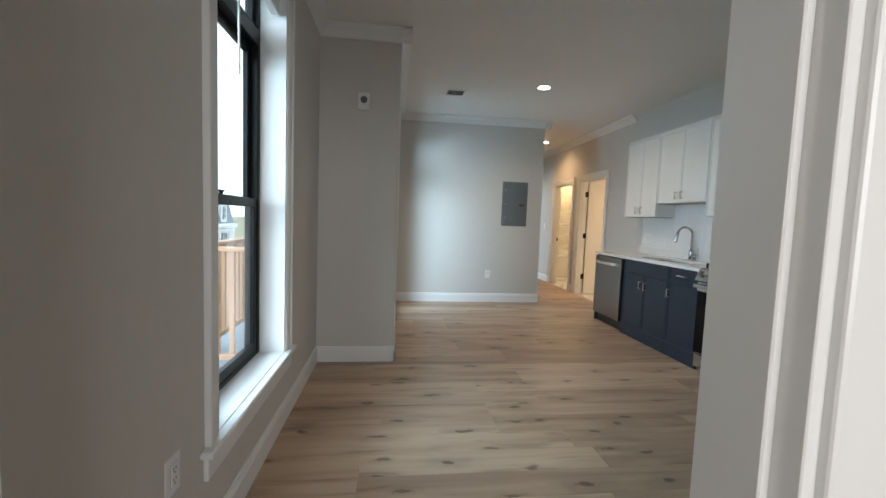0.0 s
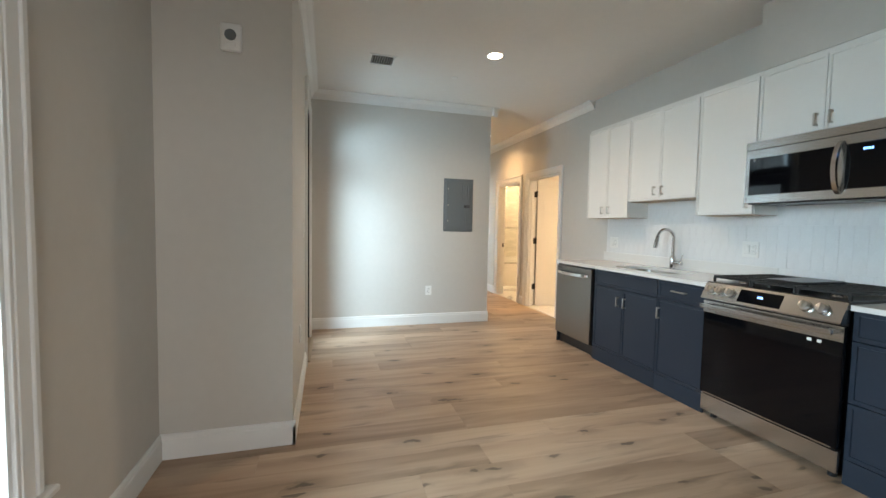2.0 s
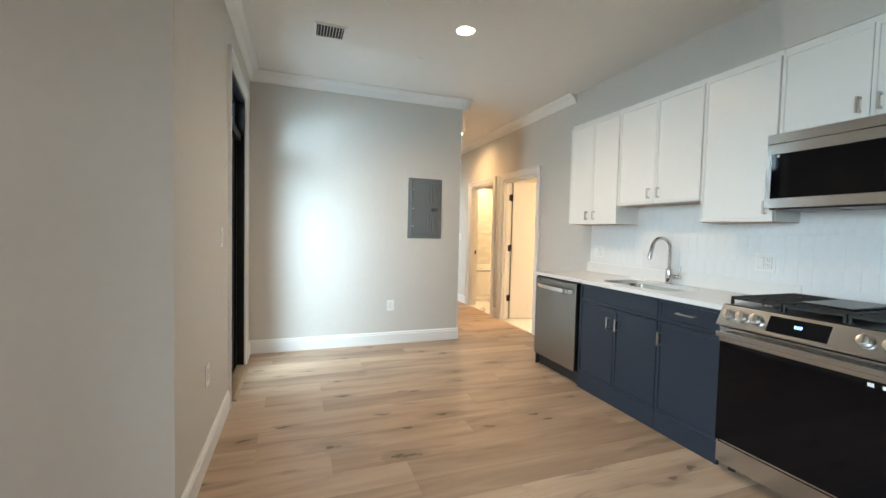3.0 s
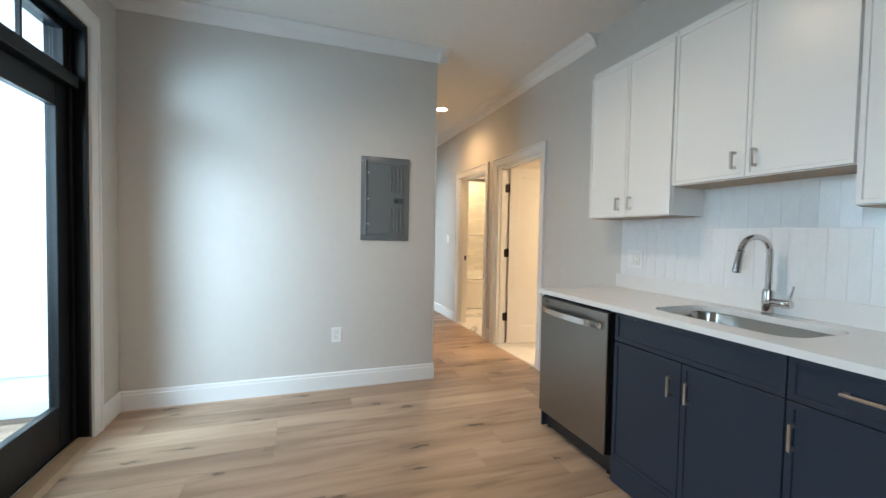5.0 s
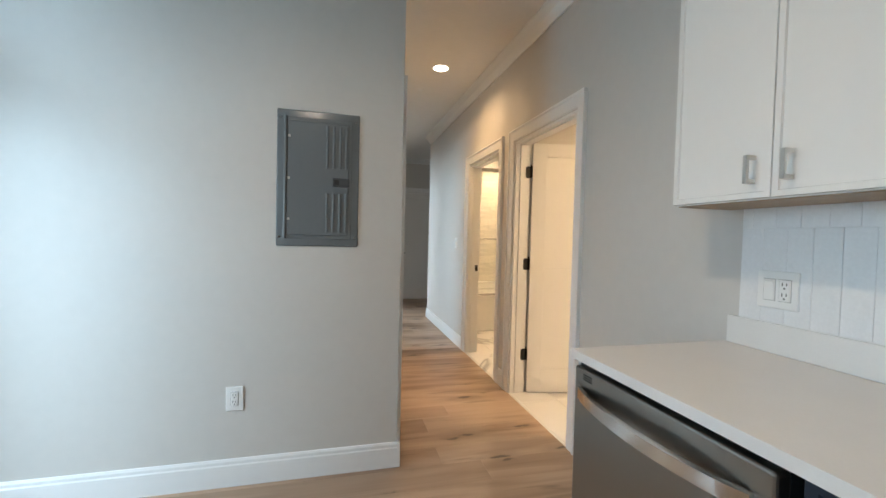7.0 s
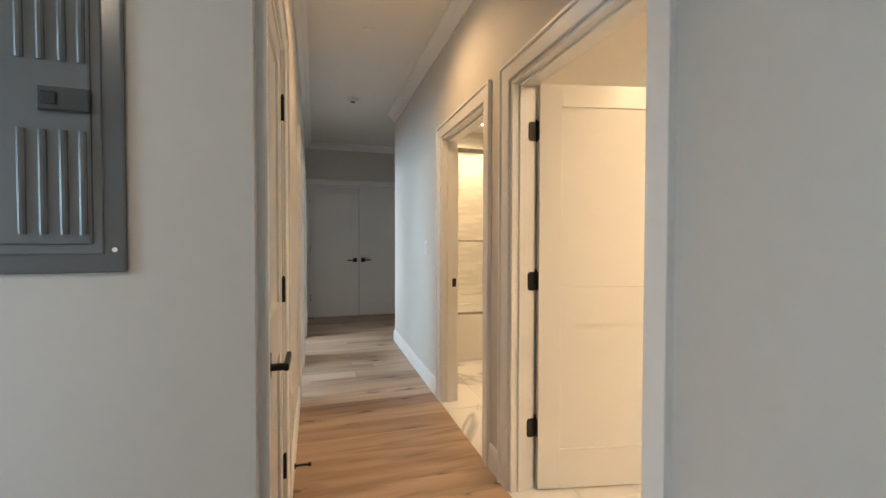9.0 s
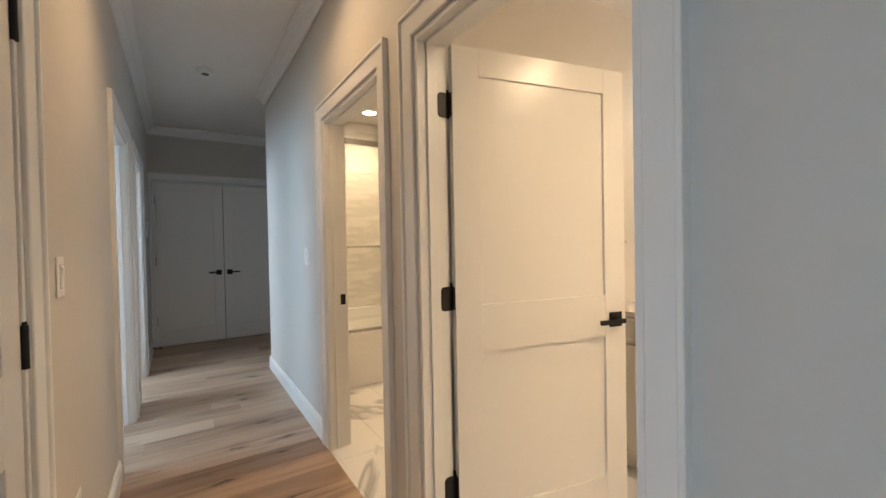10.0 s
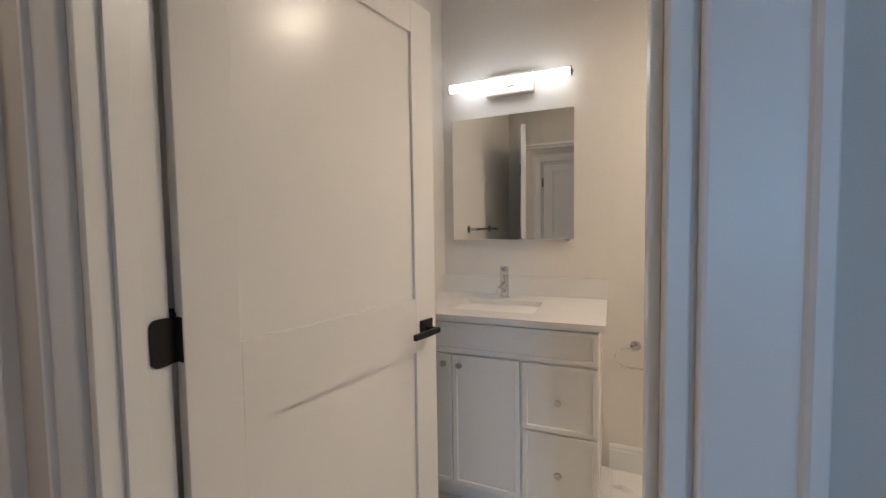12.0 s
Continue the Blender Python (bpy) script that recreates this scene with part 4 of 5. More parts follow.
def gas_range():
    m = kit(3.978)
    w = 0.754
    r = thing("gas_range", "stainless steel gas range with black oven door", "range", "", m)
    part("body", box(0.004, w - 0.004, -0.60, -0.012, 0.05, 0.905, m=m), BPLAS, r)
    for x in (0.05, w - 0.05):
        for y in (-0.56, -0.08):
            bm = cyl((x, y, 0.0), (x, y, 0.05), 0.02, None, 14)
            bm.transform(m)
            part("foot", bm, BPLAS, r)
    part("drawer_panel", box(0, w, -0.628, -0.601, 0.045, 0.163, 0.004, m=m), STEEL, r, "brushed steel storage drawer")
    bm = box(0, w, -0.640, -0.602, 0.172, 0.802, 0.004)
    bm.transform(m)
    od = part("oven_door", bm, BGLASS, r, "black glass oven door")
    part("door_trim", box(0.0, w, -0.6425, -0.6405, 0.722, 0.801, 0.0008, m=m), STEEL, od)
    part("door_bottom_trim", box(0.03, w - 0.02, -0.6425, -0.6405, 0.174, 0.181, m=m), STEEL, od)
    bm = bmesh.new()
    box(0.02, w - 0.02, -0.702, -0.680, 0.758, 0.786, 0.004, bm, seg=2)
    for x in (0.03, w - 0.05):
        box(x, x + 0.022, -0.684, -0.6425, 0.760, 0.784, 0.002, bm)
    bm.transform(m)
    part("handle", bm, STEEL, od, "flat polished steel bar handle")
    for x in (0.60, 0.645):
        part("sticker", box(x, x + 0.02, -0.6412, -0.6402, 0.695, 0.711, m=m), PLAST, od, "small white printed sticker")
    # sloped control panel
    prof = [(-0.600, 0.815), (-0.672, 0.815), (-0.672, 0.822), (-0.622, 0.922), (-0.600, 0.926)]
    part("control_panel", prism(prof, w, m), STEEL, r, "sloped brushed steel control panel")
    sl = math.atan2(0.100, 0.050)
    cp = m @ Matrix.Translation((0, -0.672, 0.822)) @ Matrix.Rotation(-(math.pi / 2 - sl), 4, "X")

    def on_panel(bm):
        bm.transform(cp)
        return bm

    disp = part("display", on_panel(box(0.235, 0.475, -0.002, 0.0015, 0.014, 0.096, 0.001)), BGLASS, r, "black glass touch display")
    bm = bmesh.new()
    for k, dx in enumerate((0.0, 0.011, 0.022)):
        box(0.345 + dx, 0.352 + dx, -0.0028, -0.0022, 0.052, 0.066, 0, bm)
    part("clock_digits", on_panel(bm), BLUED, disp)
    for x in (0.052, 0.118, 0.184, 0.590, 0.668):
        bm = cyl((x, 0, 0.058), (x, -0.012, 0.058), 0.030, None, 28, 0.028)
        kb = part("knob", on_panel(bm), STEEL, r, "round steel burner knob", True)
        bm = cyl((x, -0.012, 0.058), (x, -0.034, 0.058), 0.0235, None, 28, 0.021, 0.002)
        box(x - 0.005, x + 0.005, -0.040, -0.030, 0.036, 0.080, 0.002, bm)
        part("knob_grip", on_panel(bm), NICKEL, kb, smooth=True)
    part("cooktop", box(0.0, w, -0.620, -0.008, 0.9055, 0.926, 0.003, m=m), BPLAS, r, "black enamel cooktop")
    part("rear_trim", box(0.0, w, -0.05, -0.008, 0.9260, 0.9360, 0.002, m=m), STEEL, r)
    for x, y, q in ((0.13, -0.45, 0.045), (0.13, -0.18, 0.036), (w / 2, -0.32, 0.05), (w - 0.13, -0.45, 0.045), (w - 0.13, -0.18, 0.036)):
        bm = cyl((x, y, 0.9260), (x, y, 0.9380), q, None, 24, q * 0.9)
        bm.transform(m)
        b = part("burner", bm, STEEL, r, smooth=True)
        bm = cyl((x, y, 0.9380), (x, y, 0.9460), q * 0.72, None, 24, q * 0.66)
        bm.transform(m)
        part("burner_cap", bm, IRON, b, smooth=True)
    for g in range(3):
        x0 = 0.012 + g * 0.245
        x1 = x0 + 0.240
        bm = bmesh.new()
        for x in (x0, x1 - 0.012):
            box(x, x + 0.012, -0.585, -0.055, 0.9520, 0.9680, 0.002, bm)
        for y in (-0.585, -0.067):
            box(x0 + 0.012, x1 - 0.012, y, y + 0.012, 0.9520, 0.9680, 0.002, bm)
        for k in range(1, 7):
            y = -0.585 + k * 0.074
            box(x0 + 0.012, x1 - 0.012, y, y + 0.009, 0.9550, 0.9710, 0.002, bm)
        box((x0 + x1) / 2 - 0.005, (x0 + x1) / 2 + 0.005, -0.573, -0.067, 0.9530, 0.9660, 0, bm)
        for x in (x0, x1 - 0.012):
            for y in (-0.585, -0.067):
                box(x, x + 0.012, y, y + 0.012, 0.9260, 0.9520, 0, bm)
        bm.transform(m)
        part("grate", bm, IRON, r, "black cast-iron grate")
    part("griddle", box(0.275, 0.475, -0.50, -0.14, 0.9715, 0.9800, 0.004, m=m), BPLAS, r, "flat dark griddle plate")


gas_range()


def microwave():
    m = kit(3.978)
    w = 0.754
    o = thing("microwave", "stainless steel over-the-range microwave with black glass", "microwave", "", m)
    z0, z1, f = 1.452, 1.868, -0.345
    part("body", box(0.002, w - 0.002, f + 0.02, -0.004, z0 + 0.012, z1, m=m), BPLAS, o)
    part("top_band", box(0, w, f - 0.002, f + 0.02, z1 - 0.052, z1, 0.002, m=m), STEEL, o)
    bm = bmesh.new()
    box(0, w, f, f + 0.02, z0 + 0.008, z0 + 0.062, 0.002, bm)
    box(0, w, f, f + 0.02, z1 - 0.110, z1 - 0.054, 0.002, bm)
    box(0, 0.026, f + 0.0004, f + 0.02, z0 + 0.062, z1 - 0.110, 0, bm)
    box(0.505, 0.545, f + 0.0004, f + 0.02, z0 + 0.062, z1 - 0.110, 0, bm)
    box(w - 0.03, w, f + 0.0004, f + 0.02, z0 + 0.062, z1 - 0.110, 0, bm)
    bm.transform(m)
    dr = part("door_frame", bm, STEEL, o, "brushed steel door frame")
    part("door_glass", box(0.026, 0.505, f + 0.002, f + 0.014, z0 + 0.062, z1 - 0.110, m=m), BGLASS, dr)
    cpn = part("control_glass", box(0.545, w - 0.03, f + 0.002, f + 0.014, z0 + 0.062, z1 - 0.110, m=m), BGLASS, o)
    bm = bmesh.new()
    for k in range(4):
        box(0.617 + k * 0.011, 0.624 + k * 0.011, f + 0.0006, f + 0.0018, z1 - 0.150, z1 - 0.137, 0, bm)
    bm.transform(m)
    part("clock_digits", bm, BLUED, cpn)
    part("sticker", box(0.05, 0.062, f + 0.0006, f + 0.0018, z1 - 0.128, z1 - 0.116, m=m), PLAST, dr)
    pts = [(0.522, f - 0.004 - 0.05 * math.sin(math.pi * k / 14) ** 0.6, z0 + 0.035 + 0.295 * k / 14) for k in range(15)]
    bm = bmesh.new()
    prev = None
    for x, y, z in pts:
        ring = [bm.verts.new(v) for v in ((x - 0.011, y - 0.005, z), (x + 0.011, y - 0.005, z), (x + 0.014, y + 0.007, z), (x - 0.014, y + 0.007, z))]
        if prev:
            for i in range(4):
                bm.faces.new((prev[i], prev[(i + 1) % 4], ring[(i + 1) % 4], ring[i]))
        else:
            bm.faces.new(ring)
        prev = ring
    bm.faces.new(prev[::-1])
    bm.transform(m)
    part("handle", bm, STEEL, dr, "arched brushed steel handle", True)
    part("bottom_vent", box(0.01, w - 0.01, f + 0.03, -0.02, z0, z0 + 0.011, m=m), BPLAS, o)
    for x in (0.14, 0.50):
        part("filter", box(x, x + 0.13, f + 0.10, -0.10, z0 - 0.003, z0, m=m), GREYP, o)


microwave()


def wall_cabinet(y_left, width, z0, z1, doors, label):
    m = kit(y_left)
    c = thing("wall_cabinet", label, "wall cabinet", "white wall cabinets", m)
    d = 0.232
    part("body", box(0, width, -d, -0.002, z0, z1, m=m), UPPER, c)
    part("underside", box(0.004, width - 0.004, -d + 0.004, -0.004, z0 - 0.003, z0 - 0.0005, m=m), OAKSILL, c, "bare wood underside")
    for x, w, hx in doors:
        f = shaker_front("door", c, m @ Matrix.Translation((x, -d - 0.0005, z0 + 0.002)), w, z1 - 0.035 - z0, UPPER, 0.018, 0.02)
        bar_pull(f, m @ Matrix.Translation((x + hx, -d - 0.0205, z0 + 0.082)), 0.078, 0.006)


wall_cabinet(5.815, 0.636, 1.387, 2.372, [(0.002, 0.317, 0.270), (0.319, 0.315, 0.048)], "white two-door wall cabinet with nickel pulls")
wall_cabinet(5.176, 0.742, 1.540, 2.372, [(0.002, 0.369, 0.325), (0.371, 0.369, 0.042)], "shorter white two-door wall cabinet above the sink")
wall_cabinet(4.431, 0.446, 1.390, 2.372, [(0.002, 0.442, 0.405)], "white single-door wall cabinet beside the microwave")
wall_cabinet(3.982, 0.762, 1.872, 2.372, [(0.002, 0.379, 0.342), (0.381, 0.379, 0.038)], "white two-door wall cabinet above the microwave")

outlet_plate(kit(5.636, 1.119, 3.6788), "white switch and outlet plate on the tile backsplash", wide=True)
outlet_plate(kit(4.156, 1.132, 3.6788), "white switch and outlet plate on the tile backsplash", wide=True)

BACK = solid("backsplash", box(3.6800, RX - 0.0005, 2.60, 5.76, 0.913, 1.86), GROUT, "glossy white vertical tile backsplash", "backsplash", "structure")

XF = Matrix.Identity(4)


def breaker_panel():
    m = pose(2.012, 6.8045, 1.201)
    w, h = 0.402, 0.683
    p = thing("breaker_panel", "grey enamelled steel breaker panel set in the wall", "breaker panel", "", m)
    part("trim_plate", box(0, w, -0.010, 0, 0, h, 0.006, m=m, seg=3), GREYP, p, smooth=True)
    bm = box(0.036, w - 0.036, -0.0125, -0.0098, 0.036, h - 0.036, 0.002)
    bm.transform(m)
    part("raised_field", bm, GREYP, p)
    bm = bmesh.new()
    box(0.05, w - 0.052, -0.016, -0.009, 0.055, h - 0.055, 0.005, bm, seg=2)
    bm.transform(m)
    dr = part("panel_door", bm, GREYP, p)
    bm = cyl((0.040, -0.014, 0.04), (0.040, -0.014, h - 0.035), 0.0075, None, 12)
    bm.transform(m)
    part("hinge_rail", bm, GREYP, p, smooth=True)
    for x in (0.243, 0.275, 0.307, 0.337):
        for z0, z1 in ((0.075, 0.27), (0.40, h - 0.075)):
            bm = tube([(x, -0.0155, z0), (x, -0.0165, z0 + 0.01), (x, -0.0165, z1 - 0.01), (x, -0.0155, z1)], 0.0070, None, 10)
            bm.transform(m)
            part("rib", bm, GREYP, dr, smooth=True)
    part("latch", box(0.270, 0.352, -0.025, -0.0155, 0.306, 0.350, 0.003, m=m, seg=2), GREYD, dr, "dark grey slide latch")
    part("latch_grip", box(0.278, 0.302, -0.027, -0.024, 0.316, 0.340, 0.002, m=m), DARKGAP, dr)
    for z in (0.13, 0.335, 0.545):
        part("hinge_tab", box(0.052, 0.064, -0.018, -0.0155, z, z + 0.012, m=m), NICKEL, dr)
    for x in (0.016, w - 0.018):
        for z in (0.045, h - 0.04):
            bm = cyl((x, -0.009, z), (x, -0.0125, z), 0.0065, None, 14, 0.005)
            bm.transform(m)
            part("screw", bm, CHROME, p, smooth=True)


breaker_panel()
outlet_plate(pose(1.831, 6.8045, 0.437), "white outlet on the greige wall near the baseboard")
outlet_plate(facing_x(-0.2785, 1.915, 0.475), "white outlet on the greige wall below the window side")
outlet_plate(LFT @ Matrix.Translation((1.03, -0.0005, 1.213)), "white rocker switch beside the balcony door", switch=True)
outlet_plate(LFT @ Matrix.Translation((0.603, -0.0005, 0.482)), "white outlet on the greige wall near the balcony door")
outlet_plate(HLF @ Matrix.Translation((1.16, -0.0005, 1.20)), "white rocker switch on the hall wall", switch=True)
outlet_plate(HLF @ Matrix.Translation((1.30, -0.0005, 0.42)), "white outlet low on the hall wall")
outlet_plate(facing_minus_x(RX - 0.0005, 9.30, 1.20), "white rocker switch on the hall wall beside the tub room", switch=True)


def strobe():
    m = pose(0.085, 4.1865, 2.222)
    a = thing("fire_alarm", "white fire alarm with a grey round sounder", "fire alarm", "", m)
    part("back_box", box(-0.052, 0.052, -0.035, 0, -0.07, 0.07, 0.012, m=m, seg=3), PLAST, a, smooth=True)
    bm = cyl((0, -0.035, 0.008), (0, -0.039, 0.008), 0.028, None, 24)
    bm.transform(m)
    part("sounder", bm, GREYP, a, "grey perforated sounder disc", True)
    part("lens", box(-0.025, 0.025, -0.042, -0.034, -0.055, -0.032, 0.003, m=m), PLAST, a)


strobe()


def recessed_light(x, y, z, label, r=0.065):
    o = thing("recessed_light", label, "ceiling light", "recessed lights", Matrix.Translation((x, y, z)))
    bm = bmesh.new()
    rings = [[bm.verts.new((x + q * math.cos(2 * math.pi * k / 36), y + q * math.sin(2 * math.pi * k / 36), zz)) for k in range(36)] for q, zz in ((r + 0.014, z - 0.0005), (r + 0.012, z - 0.004), (r, z - 0.004), (r - 0.003, z - 0.001))]
    for a, b in zip(rings, rings[1:]):
        for k in range(36):
            bm.faces.new((a[k], a[(k + 1) % 36], b[(k + 1) % 36], b[k]))
    part("trim_ring", bm, PLAST, o, smooth=True)
    part("lens", cyl((x, y, z - 0.003), (x, y, z - 0.0008), r - 0.002, None, 36), LAMPG, o, "glowing warm white lens")


recessed_light(2.03, 5.265, CZ, "lit round recessed ceiling light above the kitchen floor")
recessed_light(3.20, 8.28, CZ, "lit round recessed ceiling light in the hall")


def ceiling_vent():
    x0, x1, y0, y1, z = 0.942, 1.182, 5.565, 5.795, CZ
    v = thing("ceiling_vent", "white louvred supply vent in the ceiling", "ceiling vent", "", Matrix.Translation((1.065, 5.68, z)))
    bm = bmesh.new()
    for a in ((x0, x1, y0, y0 + 0.02), (x0, x1, y1 - 0.02, y1), (x0, x0 + 0.02, y0 + 0.02, y1 - 0.02), (x1 - 0.02, x1, y0 + 0.02, y1 - 0.02)):
        box(*a, z - 0.008, z - 0.0005, 0, bm)
    part("frame", bm, PLAST, v)
    # near-black sheet paints the duct's shade behind the slats
    part("duct_shade", box(x0 + 0.02, x1 - 0.02, y0 + 0.02, y1 - 0.02, z - 0.0015, z - 0.0008), DARKGAP, v)
    for k in range(10):
        xx = x0 + 0.03 + k * 0.0222
        bm = box(-0.001, 0.001, y0 + 0.02, y1 - 0.02, -0.007, 0.007)
        bm.transform(Matrix.Translation((xx, 0, z - 0.008)) @ Matrix.Rotation(radians(28), 4, "Y"))
        part("slat", bm, PLAST, v)


ceiling_vent()
for x, y in ((1.843, 5.896), (3.13, 8.88), (3.08, 11.36)):
    bm = cyl((x, y, CZ - 0.005), (x, y, CZ - 0.0005), 0.032, None, 24, 0.034)
    solid("sprinkler_cover", bm, PLAST, "small white round sprinkler cover on the ceiling", "sprinkler", "", "sprinkler covers", True)
sd = thing("smoke_detector", "white round smoke detector on the hall ceiling", "smoke detector", "", Matrix.Translation((3.14, 10.40, CZ)))
part("housing", cyl((3.14, 10.40, CZ - 0.038), (3.14, 10.40, CZ - 0.0005), 0.058, None, 30, 0.068, 0.004), PLAST, sd, smooth=True)
part("vent_ring", cyl((3.14, 10.40, CZ - 0.041), (3.14, 10.40, CZ - 0.038), 0.03, None, 24), GREYP, sd)
th = thing("thermostat", "white thermostat on the hall wall by the closet", "thermostat", "", HLF @ Matrix.Translation((5.10, 0, 1.45)))
part("body", box(-0.045, 0.045, -0.025, -0.001, -0.05, 0.05, 0.006, m=W[th], seg=2), PLAST, th)
part("screen", box(-0.028, 0.028, -0.0262, -0.0252, -0.01, 0.03, m=W[th]), GREYP, th)
ic = thing("intercom", "small white intercom panel above the thermostat", "intercom", "", HLF @ Matrix.Translation((5.38, 0, 1.52)))
part("body", box(-0.05, 0.05, -0.02, -0.001, -0.07, 0.07, 0.005, m=W[ic]), PLAST, ic)
part("speaker", box(-0.03, 0.03, -0.0212, -0.0202, 0.01, 0.05, m=W[ic]), GREYP, ic)

# ---- vanity bathroom ----
XF = Matrix.Translation((-0.1914, -0.4408, 0.0076)) @ Matrix.Diagonal((1.05, 1.05, 1.02, 1))


def vanity():
    m = facing_minus_x(5.449, 7.815)
    v = thing("vanity_cabinet", "white bathroom vanity with two doors and two drawers", "vanity", "", m)
    w, d = 0.838, 0.545
    part("body", box(0, w, -d, 0, 0.10, 0.844, m=m), UPPER, v)
    part("toe_kick", box(0.0, w - 0.01, -d + 0.06, -d + 0.08, 0.0, 0.10, m=m), UPPER, v)
    shaker_front("false_front", v, m @ Matrix.Translation((0.002, -d - 0.0005, 0.702)), w - 0.004, 0.132, UPPER, 0.02, 0.019)

    def knob(parent, x, z):
        bm = cyl((x, -d - 0.0195, z), (x, -d - 0.034, z), 0.006, None, 12)
        cyl((x, -d - 0.034, z), (x, -d - 0.044, z), 0.014, bm, 20, 0.012)
        bm.transform(m)
        part("knob", bm, NICKEL, parent, "round brushed nickel knob", True)

    for x, ww, kx in ((0.002, 0.252, 0.222), (0.256, 0.288, 0.292)):
        knob(shaker_front("door", v, m @ Matrix.Translation((x, -d - 0.0005, 0.112)), ww, 0.582, UPPER, 0.02, 0.019), kx, 0.652)
    for z, h in ((0.418, 0.276), (0.112, 0.302)):
        knob(shaker_front("drawer_front", v, m @ Matrix.Translation((0.552, -d - 0.0005, z)), 0.284, h, UPPER, 0.02, 0.019), 0.692, z + h * 0.48)


vanity()
VH = (4.99, 5.27, 7.235, 7.635)
solid("washbasin_counter", slab_with_hole(4.868, 5.4485, 6.955, 7.8185, 0.8445, 0.870, VH, 0.03), QUARTZ, "white quartz vanity top with a sink cutout", "counter")
solid("vanity_upstand", box(5.43, 5.4485, 6.955, 7.8185, 0.8702, 0.972, 0.002), QUARTZ, "white quartz upstand behind the basin", "upstand")
bs = thing("basin", "white undermount basin in the vanity top", "basin", "", Matrix.Translation((5.13, 7.435, 0.72)))
part("bowl", bowl(VH, 0.03, 0.8442, 0.72, "", 0.02, 0.04), ACRYL, bs, smooth=True)
part("drain", cyl((5.14, 7.435, 0.7205), (5.14, 7.435, 0.724), 0.022, None, 20), CHROME, bs, smooth=True)


def basin_faucet():
    x, y = 5.345, 7.445
    f = thing("basin_faucet", "chrome single-lever basin faucet", "faucet", "", Matrix.Translation((x, y, 0.87)))
    bm = cyl((x, y, 0.8702), (x, y, 0.878), 0.028, None, 24)
    cyl((x, y, 0.878), (x, y, 0.995), 0.0215, bm, 24)
    part("body", bm, CHROME, f, smooth=True)
    part("spout", cyl((x - 0.01, y, 0.945), (x - 0.125, y, 0.925), 0.013, None, 18), CHROME, f, smooth=True)
    bm = cyl((x, y, 0.998), (x, y, 1.035), 0.0215, None, 24, None, 0.002)
    box(x - 0.075, x - 0.01, y - 0.006, y + 0.006, 1.018, 1.027, 0.002, bm)
    part("lever", bm, CHROME, f, smooth=True)


basin_faucet()


def mirror_cabinet():
    mc = thing("mirror_cabinet", "frameless mirror cabinet above the vanity", "mirror", "", Matrix.Translation((5.43, 7.43, 1.173)))
    part("body", box(5.424, 5.449, 7.115, 7.745, 1.178, 1.838), NICKEL, mc)
    part("mirror_glass", box(5.418, 5.4235, 7.110, 7.750, 1.173, 1.843, 0.0015), MIRROR, mc)
    for y in (7.14, 7.72):
        part("clip", box(5.415, 5.425, y - 0.01, y + 0.01, 1.166, 1.174), CHROME, mc)


mirror_cabinet()


SATIN = material("satin_nickel_plate", (0.72, 0.68, 0.61), 0.42, 0.2)


def vanity_light():
    v = thing("vanity_light", "lit frosted tube vanity light on a nickel backplate", "wall light", "", Matrix.Translation((5.44, 7.43, 2.0)))
    part("backplate", box(5.405, 5.449, 7.305, 7.555, 1.945, 2.05, 0.004), SATIN, v)
    part("diffuser", cyl((5.365, 7.125, 1.998), (5.365, 7.735, 1.998), 0.020, None, 28), TUBEG, v, "glowing frosted tube", True)
    for y, s in ((7.125, -1), (7.735, 1)):
        bm = cyl((5.365, y, 1.998), (5.365, y + s * 0.008, 1.998), 0.0245, None, 24)
        box(5.35, 5.38, y, y + s * 0.014, 1.990, 2.006, 0.002, bm)
        part("end_cap", bm, NICKEL, v, smooth=True)
    part("arm", box(5.39, 5.406, 7.40, 7.46, 1.985, 2.012), NICKEL, v)


vanity_light()


def towel_ring():
    zc = 0.645
    t = thing("towel_ring", "chrome open towel ring on the bathroom wall", "towel ring", "", Matrix.Translation((5.44, 6.83, zc)))
    bm = cyl((5.449, 6.83, zc), (5.437, 6.83, zc), 0.024, None, 24)
    cyl((5.437, 6.83, zc), (5.40, 6.83, zc), 0.010, bm, 16)
    part("mount", bm, CHROME, t, smooth=True)
    r, ze = 0.045, zc - 0.012
    pts = [(5.403, 6.83, ze), (5.403, 6.865, ze)]
    for k in range(1, 14):
        a = radians(90 - 180 * k / 14)
        pts.append((5.403, 6.875 + r * math.cos(a), ze - r + r * math.sin(a)))
    pts += [(5.403, 6.865, ze - 2 * r), (5.403, 6.755, ze - 2 * r)]
    part("ring", tube(pts, 0.004, None, 10), CHROME, t, smooth=True)


towel_ring()
tb = thing("towel_bar", "chrome towel bar on the bathroom wall behind the door", "towel bar", "", Matrix.Translation((4.74, 7.80, 1.23)))
part("bar", cyl((4.48, 7.755, 1.23), (5.00, 7.755, 1.23), 0.008, None, 16), CHROME, tb, smooth=True)
for x in (4.50, 4.98):
    bm = cyl((x, 7.8195, 1.23), (x, 7.808, 1.23), 0.024, None, 20)
    cyl((x, 7.808, 1.23), (x, 7.75, 1.23), 0.010, bm, 16)
    part("post", bm, CHROME, tb, smooth=True)


# ---- tub room ----
XF = Matrix.Translation((0, -0.125, 0)) @ Matrix.Diagonal((1, 1, 1.04, 1))


